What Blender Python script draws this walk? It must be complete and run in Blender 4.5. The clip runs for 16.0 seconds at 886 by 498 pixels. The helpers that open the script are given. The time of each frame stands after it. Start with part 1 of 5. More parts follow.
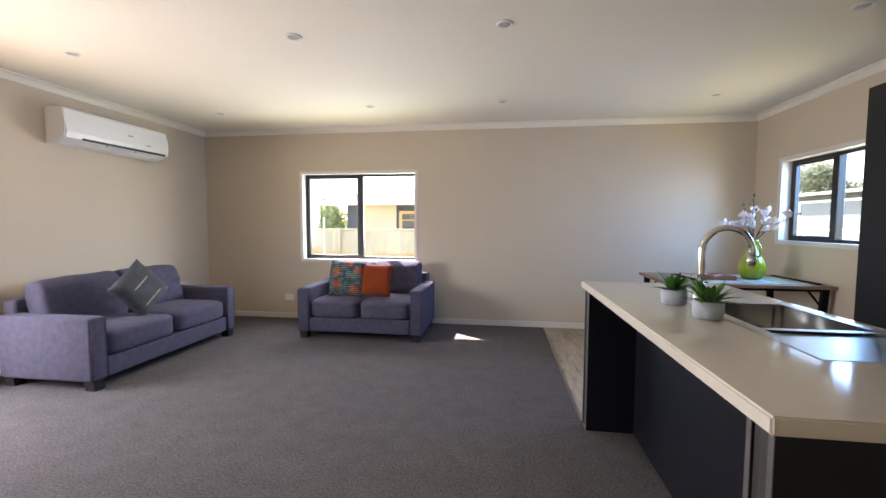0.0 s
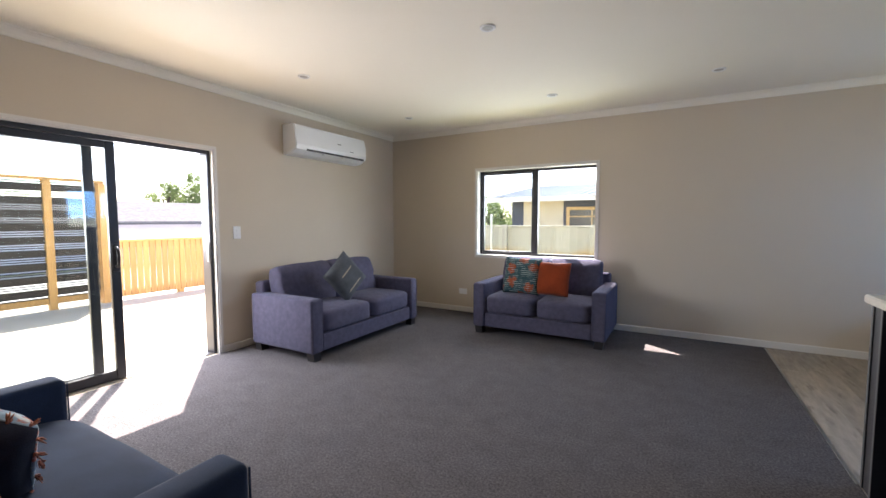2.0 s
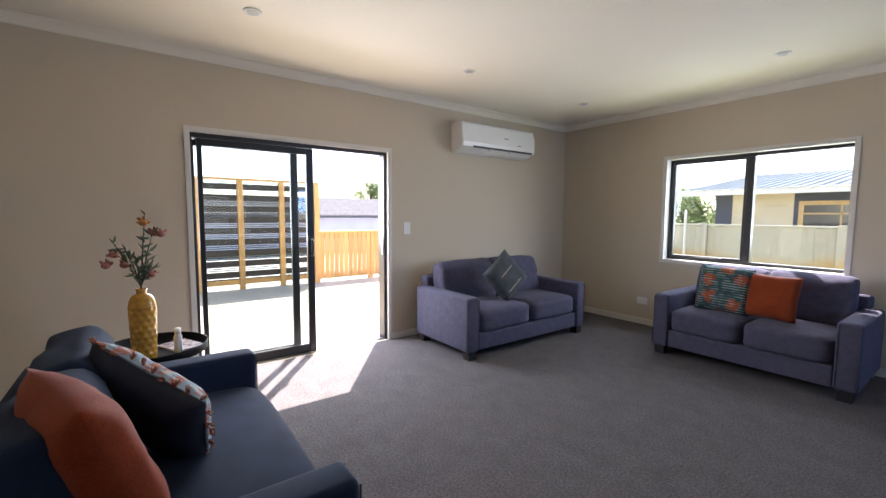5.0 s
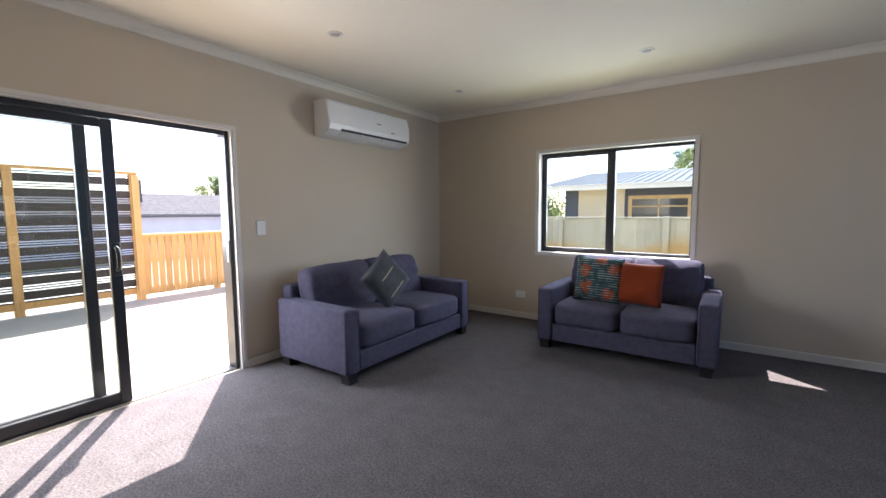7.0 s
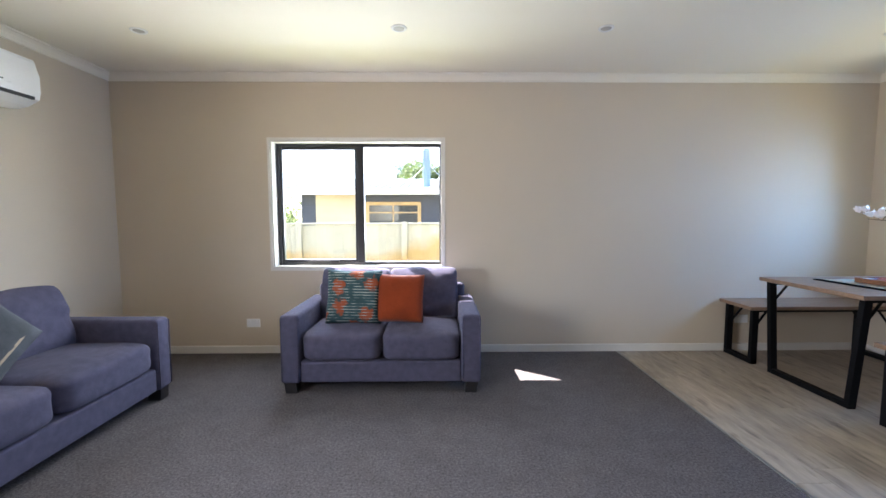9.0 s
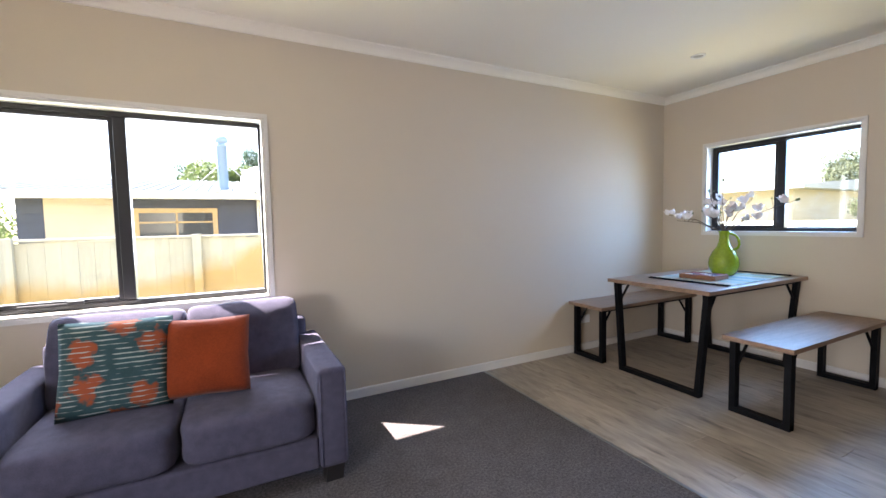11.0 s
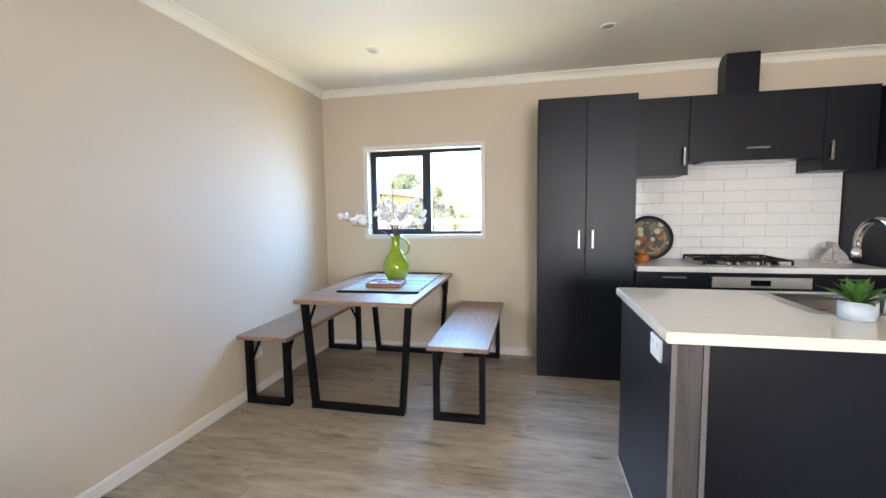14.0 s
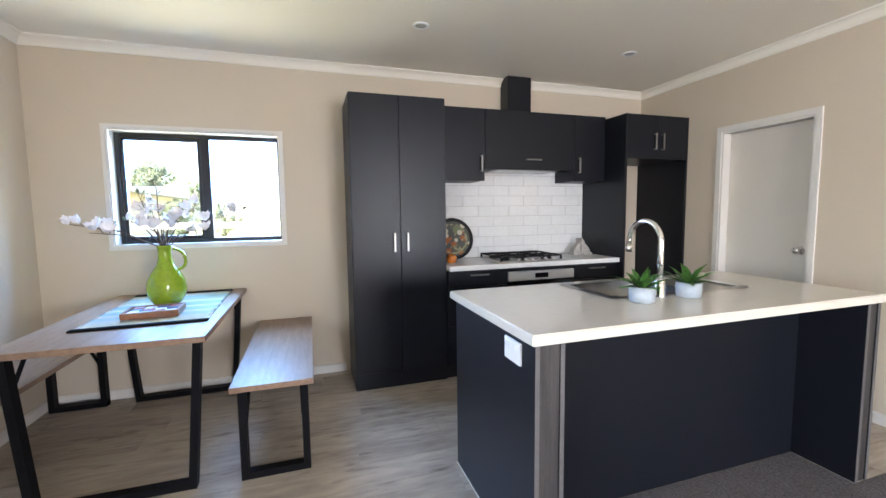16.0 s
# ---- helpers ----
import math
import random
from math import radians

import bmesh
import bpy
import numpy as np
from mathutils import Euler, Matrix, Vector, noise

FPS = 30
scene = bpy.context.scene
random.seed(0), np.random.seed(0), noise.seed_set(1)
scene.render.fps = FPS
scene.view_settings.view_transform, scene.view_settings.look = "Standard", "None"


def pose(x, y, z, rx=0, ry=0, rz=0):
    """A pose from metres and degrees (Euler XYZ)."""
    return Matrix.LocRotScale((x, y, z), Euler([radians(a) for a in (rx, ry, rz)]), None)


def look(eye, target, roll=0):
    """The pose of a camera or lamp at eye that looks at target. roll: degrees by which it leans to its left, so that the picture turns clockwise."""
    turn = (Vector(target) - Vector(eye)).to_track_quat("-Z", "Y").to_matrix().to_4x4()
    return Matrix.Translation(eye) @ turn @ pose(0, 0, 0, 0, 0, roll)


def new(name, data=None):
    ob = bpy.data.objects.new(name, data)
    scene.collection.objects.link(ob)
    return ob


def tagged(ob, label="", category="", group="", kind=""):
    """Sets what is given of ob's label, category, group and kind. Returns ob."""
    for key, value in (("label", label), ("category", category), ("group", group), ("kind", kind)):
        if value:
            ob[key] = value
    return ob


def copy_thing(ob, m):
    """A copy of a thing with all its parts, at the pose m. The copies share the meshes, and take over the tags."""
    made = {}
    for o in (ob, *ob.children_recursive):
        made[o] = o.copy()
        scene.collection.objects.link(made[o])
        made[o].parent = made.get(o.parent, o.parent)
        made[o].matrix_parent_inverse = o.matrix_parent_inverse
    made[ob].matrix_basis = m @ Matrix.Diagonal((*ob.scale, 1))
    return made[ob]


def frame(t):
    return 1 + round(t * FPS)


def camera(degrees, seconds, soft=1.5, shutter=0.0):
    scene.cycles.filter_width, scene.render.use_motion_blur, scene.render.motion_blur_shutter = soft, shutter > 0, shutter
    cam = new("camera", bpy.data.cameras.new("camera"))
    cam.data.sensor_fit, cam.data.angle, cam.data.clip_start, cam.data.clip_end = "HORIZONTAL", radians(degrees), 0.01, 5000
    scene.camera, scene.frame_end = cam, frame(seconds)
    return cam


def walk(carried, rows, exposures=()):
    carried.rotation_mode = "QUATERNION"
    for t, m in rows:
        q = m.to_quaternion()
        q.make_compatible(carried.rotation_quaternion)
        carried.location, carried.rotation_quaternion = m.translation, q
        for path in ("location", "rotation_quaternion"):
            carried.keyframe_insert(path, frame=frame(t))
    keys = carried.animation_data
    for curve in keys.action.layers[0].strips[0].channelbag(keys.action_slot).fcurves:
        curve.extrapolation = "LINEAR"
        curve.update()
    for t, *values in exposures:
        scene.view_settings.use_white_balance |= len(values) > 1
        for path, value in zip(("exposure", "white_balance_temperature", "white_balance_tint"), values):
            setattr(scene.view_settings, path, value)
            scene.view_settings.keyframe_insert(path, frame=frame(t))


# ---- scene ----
# ---------------------------------------------------------------- camera
cam = camera(94.2, 16.0)
PATH = [
    (0, (0.117, 0.159, 1.242), (-0.165, 2.135, 1.116), 0.2),
    (0.5, (0.082, 0.172, 1.244), (-0.419, 2.104, 1.116), 0.2),
    (1, (0.041, 0.164, 1.232), (-0.643, 2.039, 1.103), 0.2),
    (1.5, (-0.03, 0.195, 1.223), (-0.87, 2.005, 1.09), 0.0),
    (2, (-0.135, 0.245, 1.22), (-1.123, 1.979, 1.082), -0.1),
    (2.5, (-0.187, 0.295, 1.224), (-1.326, 1.933, 1.081), 0.1),
    (3, (-0.173, 0.386, 1.235), (-1.46, 1.91, 1.093), 0.3),
    (3.5, (-0.117, 0.442, 1.247), (-1.542, 1.838, 1.104), 0.6),
    (3.7, (-0.103, 0.454, 1.249), (-1.576, 1.8, 1.105), 0.7),
    (4.8, (-0.18, 0.498, 1.248), (-1.795, 1.67, 1.085), 0.4),
    (5.8, (-0.295, 0.529, 1.239), (-1.791, 1.844, 1.055), -0.1),
    (6, (-0.351, 0.566, 1.236), (-1.813, 1.919, 1.057), -0.2),
    (6.5, (-0.495, 0.642, 1.232), (-1.823, 2.127, 1.05), -0.3),
    (7, (-0.642, 0.787, 1.23), (-1.788, 2.416, 1.049), -0.4),
    (7.5, (-0.754, 0.932, 1.235), (-1.668, 2.702, 1.056), -0.4),
    (8, (-0.886, 1.124, 1.249), (-1.518, 3.013, 1.074), -0.3),
    (8.5, (-0.95, 1.3, 1.238), (-1.26, 3.269, 1.068), -0.3),
    (9, (-0.979, 1.529, 1.204), (-0.954, 3.523, 1.051), -0.1),
    (9.5, (-1.03, 1.73, 1.198), (-0.711, 3.699, 1.043), -0.2),
    (9.7, (-1.044, 1.828, 1.195), (-0.634, 3.78, 1.048), -0.2),
    (11.8, (-1.159, 2.644, 1.209), (0.062, 4.222, 1.077), -1.3),
    (12, (-1.153, 2.709, 1.21), (0.151, 4.22, 1.075), -1.2),
    (12.5, (-1.014, 2.816, 1.281), (0.467, 4.15, 1.12), -1.5),
    (13, (-0.925, 2.945, 1.297), (0.763, 4.003, 1.127), -1.3),
    (13.5, (-0.853, 3.11, 1.272), (1.0, 3.846, 1.11), -0.8),
    (14, (-0.796, 3.213, 1.273), (1.152, 3.633, 1.101), -0.8),
    (14.5, (-0.67, 3.3, 1.265), (1.319, 3.409, 1.08), -0.8),
    (15, (-0.568, 3.377, 1.268), (1.415, 3.198, 1.077), -0.8),
    (15.5, (-0.51, 3.445, 1.269), (1.436, 3.022, 1.086), -0.7),
    (16, (-0.509, 3.443, 1.274), (1.387, 2.832, 1.1), -0.7),
]
walk(cam, [(t, look(eye, target, roll)) for t, eye, target, roll in PATH],
     exposures=[(t, stops, kelvin, tint) for t, stops, kelvin, tint in (
         (0, 3.14, 6900, 22), (1, 2.84, 6950, 22), (2, 2.73, 6600, 19), (3.5, 2.52, 6500, 19), (6, 2.48, 6400, 19), (7, 2.28, 6350, 19), (8, 2.74, 6400, 19), (8.5, 3.14, 6300, 18), (9, 3.27, 6300, 18),
         (9.5, 3.36, 6500, 21), (12, 3.17, 6950, 21), (12.5, 3.34, 7400, 21), (13.2, 3.72, 7600, 19), (14, 3.84, 6850, 18), (15, 3.90, 6600, 18), (16, 3.88, 6450, 18))])

# ---------------------------------------------------------------- daylight
SUN_WAY = Vector((0.475, -0.352, -0.803))
world = bpy.data.worlds.new("sky")
scene.world = world
world.use_nodes = True
wn = world.node_tree.nodes
sky = wn.new("ShaderNodeTexSky")
sky.sky_type, sky.sun_disc = "NISHITA", False
sky.sun_elevation, sky.sun_rotation = radians(53.6), radians(306.5)
wn["Background"].inputs["Strength"].default_value = 0.13
world.node_tree.links.new(sky.outputs[0], wn["Background"].inputs["Color"])
sun = new("sun", bpy.data.lights.new("sun", "SUN"))
sun.data.energy, sun.data.angle, sun.data.color = 5.0, radians(0.5), (1.0, 0.95, 0.87)
sun.matrix_world = look(Vector((0, 0, 30)) - SUN_WAY * 10, Vector((0, 0, 30)))


def opening_light(name, eye, target, w, h, watts, color):
    """Stands in for the sky's light that comes through an opening."""
    ob = new(name, bpy.data.lights.new(name, "AREA"))
    ob.data.shape, ob.data.size, ob.data.size_y = "RECTANGLE", w, h
    ob.data.energy, ob.data.color = watts, color
    ob.matrix_world = look(eye, target)
    return ob


# sky light comes down through each opening, light off the sunlit deck and lawn comes up
opening_light("sky_light_slider", (-4.40, 1.63, 1.60), (-2.40, 1.75, 0.75), 2.4, 1.5, 37, (0.80, 0.90, 1.0))
opening_light("deck_light_slider", (-4.30, 1.63, 0.70), (-2.30, 1.63, 1.60), 2.4, 1.2, 4.5, (1.0, 0.76, 0.48))
opening_light("sky_light_north", (-1.675, 5.65, 1.65), (-1.675, 3.65, 0.9), 2.8, 1.5, 30, (0.80, 0.90, 1.0))
opening_light("lawn_light_north", (-1.675, 5.60, 0.80), (-1.675, 3.60, 1.65), 2.8, 1.0, 4.2, (0.90, 1.0, 0.66))
opening_light("sky_light_east", (3.62, 4.19, 1.9), (1.5, 4.19, 1.15), 1.6, 1.3, 27, (0.22, 0.50, 1.0))
opening_light("lawn_light_east", (3.55, 4.19, 0.95), (1.2, 4.19, 1.85), 1.6, 0.9, 3.4, (1.0, 1.0, 0.80))

# ---------------------------------------------------------------- materials
def mat(name, color, rough=0.6, metal=0.0, vary=0.08, scale=6.0, grain=80.0, bump=0.1, stretch=(1, 1, 1), each=0.0, coat=0.0, sheen=0.0, spec=0.5):
    """Two scales of colour variation and a fine relief, in object space."""
    m = bpy.data.materials.new(name)
    m.use_nodes = True
    nt, b = m.node_tree, m.node_tree.nodes["Principled BSDF"]
    b.inputs["Roughness"].default_value, b.inputs["Metallic"].default_value = rough, metal
    b.inputs["Coat Weight"].default_value, b.inputs["Sheen Weight"].default_value = coat, sheen
    b.inputs["Specular IOR Level"].default_value = spec
    co, mp = nt.nodes.new("ShaderNodeTexCoord"), nt.nodes.new("ShaderNodeMapping")
    mp.inputs["Scale"].default_value = stretch
    nt.links.new(co.outputs["Object"], mp.inputs["Vector"])
    big, fine = nt.nodes.new("ShaderNodeTexNoise"), nt.nodes.new("ShaderNodeTexNoise")
    big.inputs["Scale"].default_value, big.inputs["Detail"].default_value = scale, 4
    fine.inputs["Scale"].default_value, fine.inputs["Detail"].default_value = grain, 3
    add = nt.nodes.new("ShaderNodeMath")
    add.operation = "ADD"
    for n, k in ((big, 0), (fine, 1)):
        nt.links.new(mp.outputs[0], n.inputs["Vector"])
        nt.links.new(n.outputs["Fac"], add.inputs[k])
    last = add.outputs[0]
    if each:
        info, mul = nt.nodes.new("ShaderNodeObjectInfo"), nt.nodes.new("ShaderNodeMath")
        mul.operation, mul.inputs[1].default_value, mul.inputs[2].default_value = "MULTIPLY_ADD", each, 0
        nt.links.new(info.outputs["Random"], mul.inputs[0])
        nt.links.new(last, mul.inputs[2])
        last = mul.outputs[0]
        if scale < 5:
            off = nt.nodes.new("ShaderNodeVectorMath")
            off.operation = "MULTIPLY"
            off.inputs[1].default_value = (37, 17, 23)
            nt.links.new(info.outputs["Random"], off.inputs[0])
            nt.links.new(off.outputs[0], mp.inputs["Location"])
    ramp = nt.nodes.new("ShaderNodeMapRange")
    ramp.inputs["From Min"].default_value, ramp.inputs["From Max"].default_value = 0.76, 1.24 + each
    ramp.inputs["To Min"].default_value, ramp.inputs["To Max"].default_value = 1 - vary, 1 + vary
    nt.links.new(last, ramp.inputs["Value"])
    tint = nt.nodes.new("ShaderNodeMix")
    tint.data_type, tint.blend_type = "RGBA", "MULTIPLY"
    tint.inputs["Factor"].default_value = 1
    tint.inputs["A"].default_value = (*color, 1)
    nt.links.new(ramp.outputs[0], tint.inputs["B"])
    nt.links.new(tint.outputs["Result"], b.inputs["Base Color"])
    if bump:
        bp = nt.nodes.new("ShaderNodeBump")
        bp.inputs["Strength"].default_value, bp.inputs["Distance"].default_value = bump, 0.004
        nt.links.new(fine.outputs["Fac"], bp.inputs["Height"])
        nt.links.new(bp.outputs[0], b.inputs["Normal"])
    return m


def glass_mat(name, tint=(0.97, 0.99, 0.98)):
    m = bpy.data.materials.new(name)
    m.use_nodes = True
    nt = m.node_tree
    nt.nodes.remove(nt.nodes["Principled BSDF"])
    clear, gloss, mix, rim, power, scale = (nt.nodes.new("ShaderNode" + k) for k in ("BsdfTransparent", "BsdfGlossy", "MixShader", "LayerWeight", "Math", "Math"))
    clear.inputs["Color"].default_value = (*tint, 1)
    gloss.inputs["Roughness"].default_value = 0.02
    rim.inputs["Blend"].default_value = 0.5
    power.operation, power.inputs[1].default_value = "POWER", 5
    scale.operation, scale.inputs[1].default_value, scale.inputs[2].default_value = "MULTIPLY_ADD", 0.9, 0.03
    nt.links.new(rim.outputs["Facing"], power.inputs[0])
    nt.links.new(power.outputs[0], scale.inputs[0])
    nt.links.new(scale.outputs[0], mix.inputs[0])
    nt.links.new(clear.outputs[0], mix.inputs[1])
    nt.links.new(gloss.outputs[0], mix.inputs[2])
    nt.links.new(mix.outputs[0], nt.nodes["Material Output"].inputs["Surface"])
    return m


WALL = mat("wall_paint", (0.58, 0.495, 0.385), 0.75, vary=0.025, scale=1.2, grain=220, bump=0.05)
CEIL = mat("ceiling_paint", (0.82, 0.775, 0.675), 0.85, vary=0.015, scale=1.0, grain=200, bump=0.04)
TRIM = mat("white_trim_paint", (0.68, 0.65, 0.60), 0.4, vary=0.03, scale=5, grain=150, bump=0.03)
CARPET = mat("grey_carpet", (0.116, 0.104, 0.104), 1.0, vary=0.45, scale=85, grain=230, bump=1.0, spec=0.05, sheen=0.0)
VINYL = mat("vinyl_plank", (0.365, 0.305, 0.240), 0.45, vary=0.34, scale=2.2, grain=9, bump=0.03, stretch=(4.0, 0.8, 1), each=0.35)


def dark_streaks(m, stretch, scale, low, high, color):
    """Dark knots and cracks drawn out along the grain, over a material's colour."""
    nt, b = m.node_tree, m.node_tree.nodes["Principled BSDF"]
    ground = b.inputs["Base Color"].links[0].from_socket
    co, mp, info = nt.nodes.new("ShaderNodeTexCoord"), nt.nodes.new("ShaderNodeMapping"), nt.nodes.new("ShaderNodeObjectInfo")
    off, tex, rng, mix = (nt.nodes.new("ShaderNode" + k) for k in ("VectorMath", "TexNoise", "MapRange", "Mix"))
    off.operation = "MULTIPLY"
    off.inputs[1].default_value = (51, 29, 13)
    nt.links.new(info.outputs["Random"], off.inputs[0])
    nt.links.new(off.outputs[0], mp.inputs["Location"])
    mp.inputs["Scale"].default_value = stretch
    nt.links.new(co.outputs["Object"], mp.inputs["Vector"])
    tex.inputs["Scale"].default_value, tex.inputs["Detail"].default_value = scale, 5
    nt.links.new(mp.outputs[0], tex.inputs["Vector"])
    rng.inputs["From Min"].default_value, rng.inputs["From Max"].default_value = low, high
    nt.links.new(tex.outputs["Fac"], rng.inputs["Value"])
    mix.data_type = "RGBA"
    nt.links.new(rng.outputs[0], mix.inputs["Factor"])
    nt.links.new(ground, mix.inputs["A"])
    mix.inputs["B"].default_value = (*color, 1)
    nt.links.new(mix.outputs["Result"], b.inputs["Base Color"])


def mottle(m, scale, amount):
    """Broad soft patches of lighter and darker pile over a material's colour."""
    nt, b = m.node_tree, m.node_tree.nodes["Principled BSDF"]
    ground = b.inputs["Base Color"].links[0].from_socket
    co, tex, rng, mix = (nt.nodes.new("ShaderNode" + k) for k in ("TexCoord", "TexNoise", "MapRange", "Mix"))
    tex.inputs["Scale"].default_value, tex.inputs["Detail"].default_value, tex.inputs["Roughness"].default_value = scale, 6, 0.7
    nt.links.new(co.outputs["Object"], tex.inputs["Vector"])
    rng.inputs["From Min"].default_value, rng.inputs["From Max"].default_value = 0.3, 0.7
    rng.inputs["To Min"].default_value, rng.inputs["To Max"].default_value = 1 - amount, 1 + amount
    nt.links.new(tex.outputs["Fac"], rng.inputs["Value"])
    mix.data_type, mix.blend_type = "RGBA", "MULTIPLY"
    mix.inputs["Factor"].default_value = 1
    nt.links.new(ground, mix.inputs["A"])
    nt.links.new(rng.outputs[0], mix.inputs["B"])
    nt.links.new(mix.outputs["Result"], b.inputs["Base Color"])


mottle(CARPET, 7.0, 0.13)
dark_streaks(VINYL, (9.0, 1.7, 1), 2.6, 0.57, 0.80, (0.085, 0.065, 0.048))
DARKWOOD = mat("black_woodgrain_board", (0.0070, 0.0080, 0.0118), 0.38, vary=0.10, scale=14, grain=120, bump=0.06, stretch=(8, 8, 0.5), spec=0.30)
EDGE = mat("grey_edge_tape", (0.105, 0.098, 0.095), 0.45, vary=0.1, scale=20, grain=90)
POSTWOOD = mat("brown_grey_woodgrain", (0.040, 0.035, 0.033), 0.5, vary=0.4, scale=12, grain=90, bump=0.06, stretch=(12, 12, 0.4))
STONE = mat("cream_stone_top", (0.66, 0.61, 0.52), 0.08, vary=0.02, scale=30, grain=300, bump=0.0, spec=0.5)
STONE_W = mat("white_stone_top", (0.74, 0.73, 0.71), 0.2, vary=0.04, scale=30, grain=300, bump=0.0)
STAINLESS = mat("satin_stainless", (0.58, 0.57, 0.55), 0.42, 0.55, vary=0.06, scale=10, grain=120, bump=0.02, stretch=(1, 20, 1))
STEEL = mat("brushed_steel", (0.50, 0.50, 0.50), 0.30, 1.0, vary=0.06, scale=10, grain=120, bump=0.02, stretch=(1, 20, 1))
CHROME = mat("chrome", (0.82, 0.82, 0.82), 0.05, 1.0, vary=0.02, bump=0.0)
NICKEL = mat("satin_nickel", (0.32, 0.31, 0.295), 0.34, 1.0, vary=0.04, bump=0.0)
BLACKMETAL = mat("black_powder_coat", (0.005, 0.005, 0.006), 0.55, 0.0, vary=0.15, grain=300, bump=0.05, spec=0.12)
BLACKALU = mat("black_aluminium", (0.014, 0.014, 0.016), 0.38, 0.0, vary=0.1, grain=300, bump=0.02)
TABLEEDGE = mat("pale_walnut_edge", (0.27, 0.17, 0.11), 0.4, vary=0.2, scale=5, grain=40, stretch=(1, 8, 8))
TABLEWOOD = mat("walnut_laminate", (0.078, 0.047, 0.031), 0.20, vary=0.34, scale=4, grain=40, bump=0.05, stretch=(0.7, 9, 9), spec=0.22)
SOFA = mat("slate_blue_weave", (0.078, 0.074, 0.112), 0.95, vary=0.18, scale=22, grain=330, bump=0.5, spec=0.08, sheen=0.06)
LEGBLACK = mat("dark_stained_leg", (0.012, 0.010, 0.010), 0.5, vary=0.2, scale=20)
RUST = mat("rust_velvet", (0.215, 0.035, 0.009), 0.85, vary=0.17, scale=6, grain=160, bump=0.15, sheen=0.1, spec=0.15)
GREYCUSH = mat("grey_green_cushion", (0.068, 0.074, 0.080), 0.9, vary=0.25, scale=12, grain=300, bump=0.4, sheen=0.05, spec=0.2)
BRAID = mat("tan_braid", (0.34, 0.27, 0.19), 0.8, vary=0.2)
WHITEPL = mat("white_plastic", (0.78, 0.78, 0.77), 0.32, vary=0.015, bump=0.0)
DARKPL = mat("dark_plastic", (0.02, 0.02, 0.022), 0.5, vary=0.1)
GLASS = glass_mat("window_glass", (0.87, 0.90, 0.89))
TILE = mat("white_gloss_tile", (0.77, 0.77, 0.76), 0.12, vary=0.05, scale=3, grain=30, bump=0.08, each=0.3)
GROUT = mat("pale_grout", (0.50, 0.48, 0.45), 0.9, vary=0.06)
GREENGLZ = mat("lime_green_glaze", (0.255, 0.365, 0.018), 0.14, vary=0.12, scale=9, grain=60, bump=0.05, coat=0.4)
YELLOWGLZ = mat("mustard_glaze", (0.55, 0.27, 0.03), 0.2, vary=0.2, scale=14, grain=60, bump=0.05, coat=0.4)
PETAL = mat("white_petal", (0.90, 0.88, 0.90), 0.6, vary=0.06, scale=20)
PETALPINK = mat("coral_pink_petal", (0.42, 0.17, 0.14), 0.7, vary=0.35, scale=40)
TWIG = mat("brown_twig", (0.075, 0.05, 0.035), 0.8, vary=0.25, scale=30)
LEAF = mat("green_leaf", (0.06, 0.135, 0.035), 0.5, vary=0.35, scale=25)
SAGE = mat("sage_leaf", (0.15, 0.20, 0.13), 0.6, vary=0.3, scale=25)
SUCC = mat("succulent_leaf", (0.10, 0.27, 0.05), 0.4, vary=0.35, scale=30, grain=120)
POTGREY = mat("pale_grey_pot", (0.37, 0.41, 0.45), 0.55, vary=0.06, scale=15)
DECK = mat("pale_deck", (0.46, 0.40, 0.31), 0.75, vary=0.12, scale=3, grain=40, stretch=(1, 12, 1))
PINE = mat("golden_pine", (0.50, 0.28, 0.10), 0.7, vary=0.28, scale=5, grain=40, stretch=(6, 6, 0.6), each=0.4)
SLAT = mat("dark_brown_slat", (0.022, 0.015, 0.013), 0.6, vary=0.25, scale=8, grain=60, stretch=(6, 0.6, 6), each=0.3)
DOORPAINT = mat("warm_white_door_paint", (0.64, 0.60, 0.53), 0.5, vary=0.03, scale=3, grain=150, bump=0.03)


# ---------------------------------------------------------------- mesh helpers
def box(bm, x0, x1, y0, y1, z0, z1):
    v = [bm.verts.new(p) for p in ((x0, y0, z0), (x1, y0, z0), (x1, y1, z0), (x0, y1, z0), (x0, y0, z1), (x1, y0, z1), (x1, y1, z1), (x0, y1, z1))]
    for f in ((3, 2, 1, 0), (4, 5, 6, 7), (0, 1, 5, 4), (1, 2, 6, 5), (2, 3, 7, 6), (3, 0, 4, 7)):
        bm.faces.new([v[i] for i in f])
    return v


def soft_box(bm, x0, x1, y0, y1, z0, z1, r=0.004, seg=2):
    """A box with rounded edges, added to bm."""
    t = bmesh.new()
    box(t, x0, x1, y0, y1, z0, z1)
    bmesh.ops.bevel(t, geom=t.edges[:], offset=min(r, 0.45 * min(x1 - x0, y1 - y0, z1 - z0)), segments=seg, profile=0.5, affect="EDGES")
    merge(bm, t)


def merge(bm, t, m=None):
    if m is not None:
        t.transform(m)
    made = {v: bm.verts.new(v.co) for v in t.verts}
    for f in t.faces:
        g = bm.faces.new([made[v] for v in f.verts])
        g.smooth, g.material_index = f.smooth, f.material_index
    t.free()


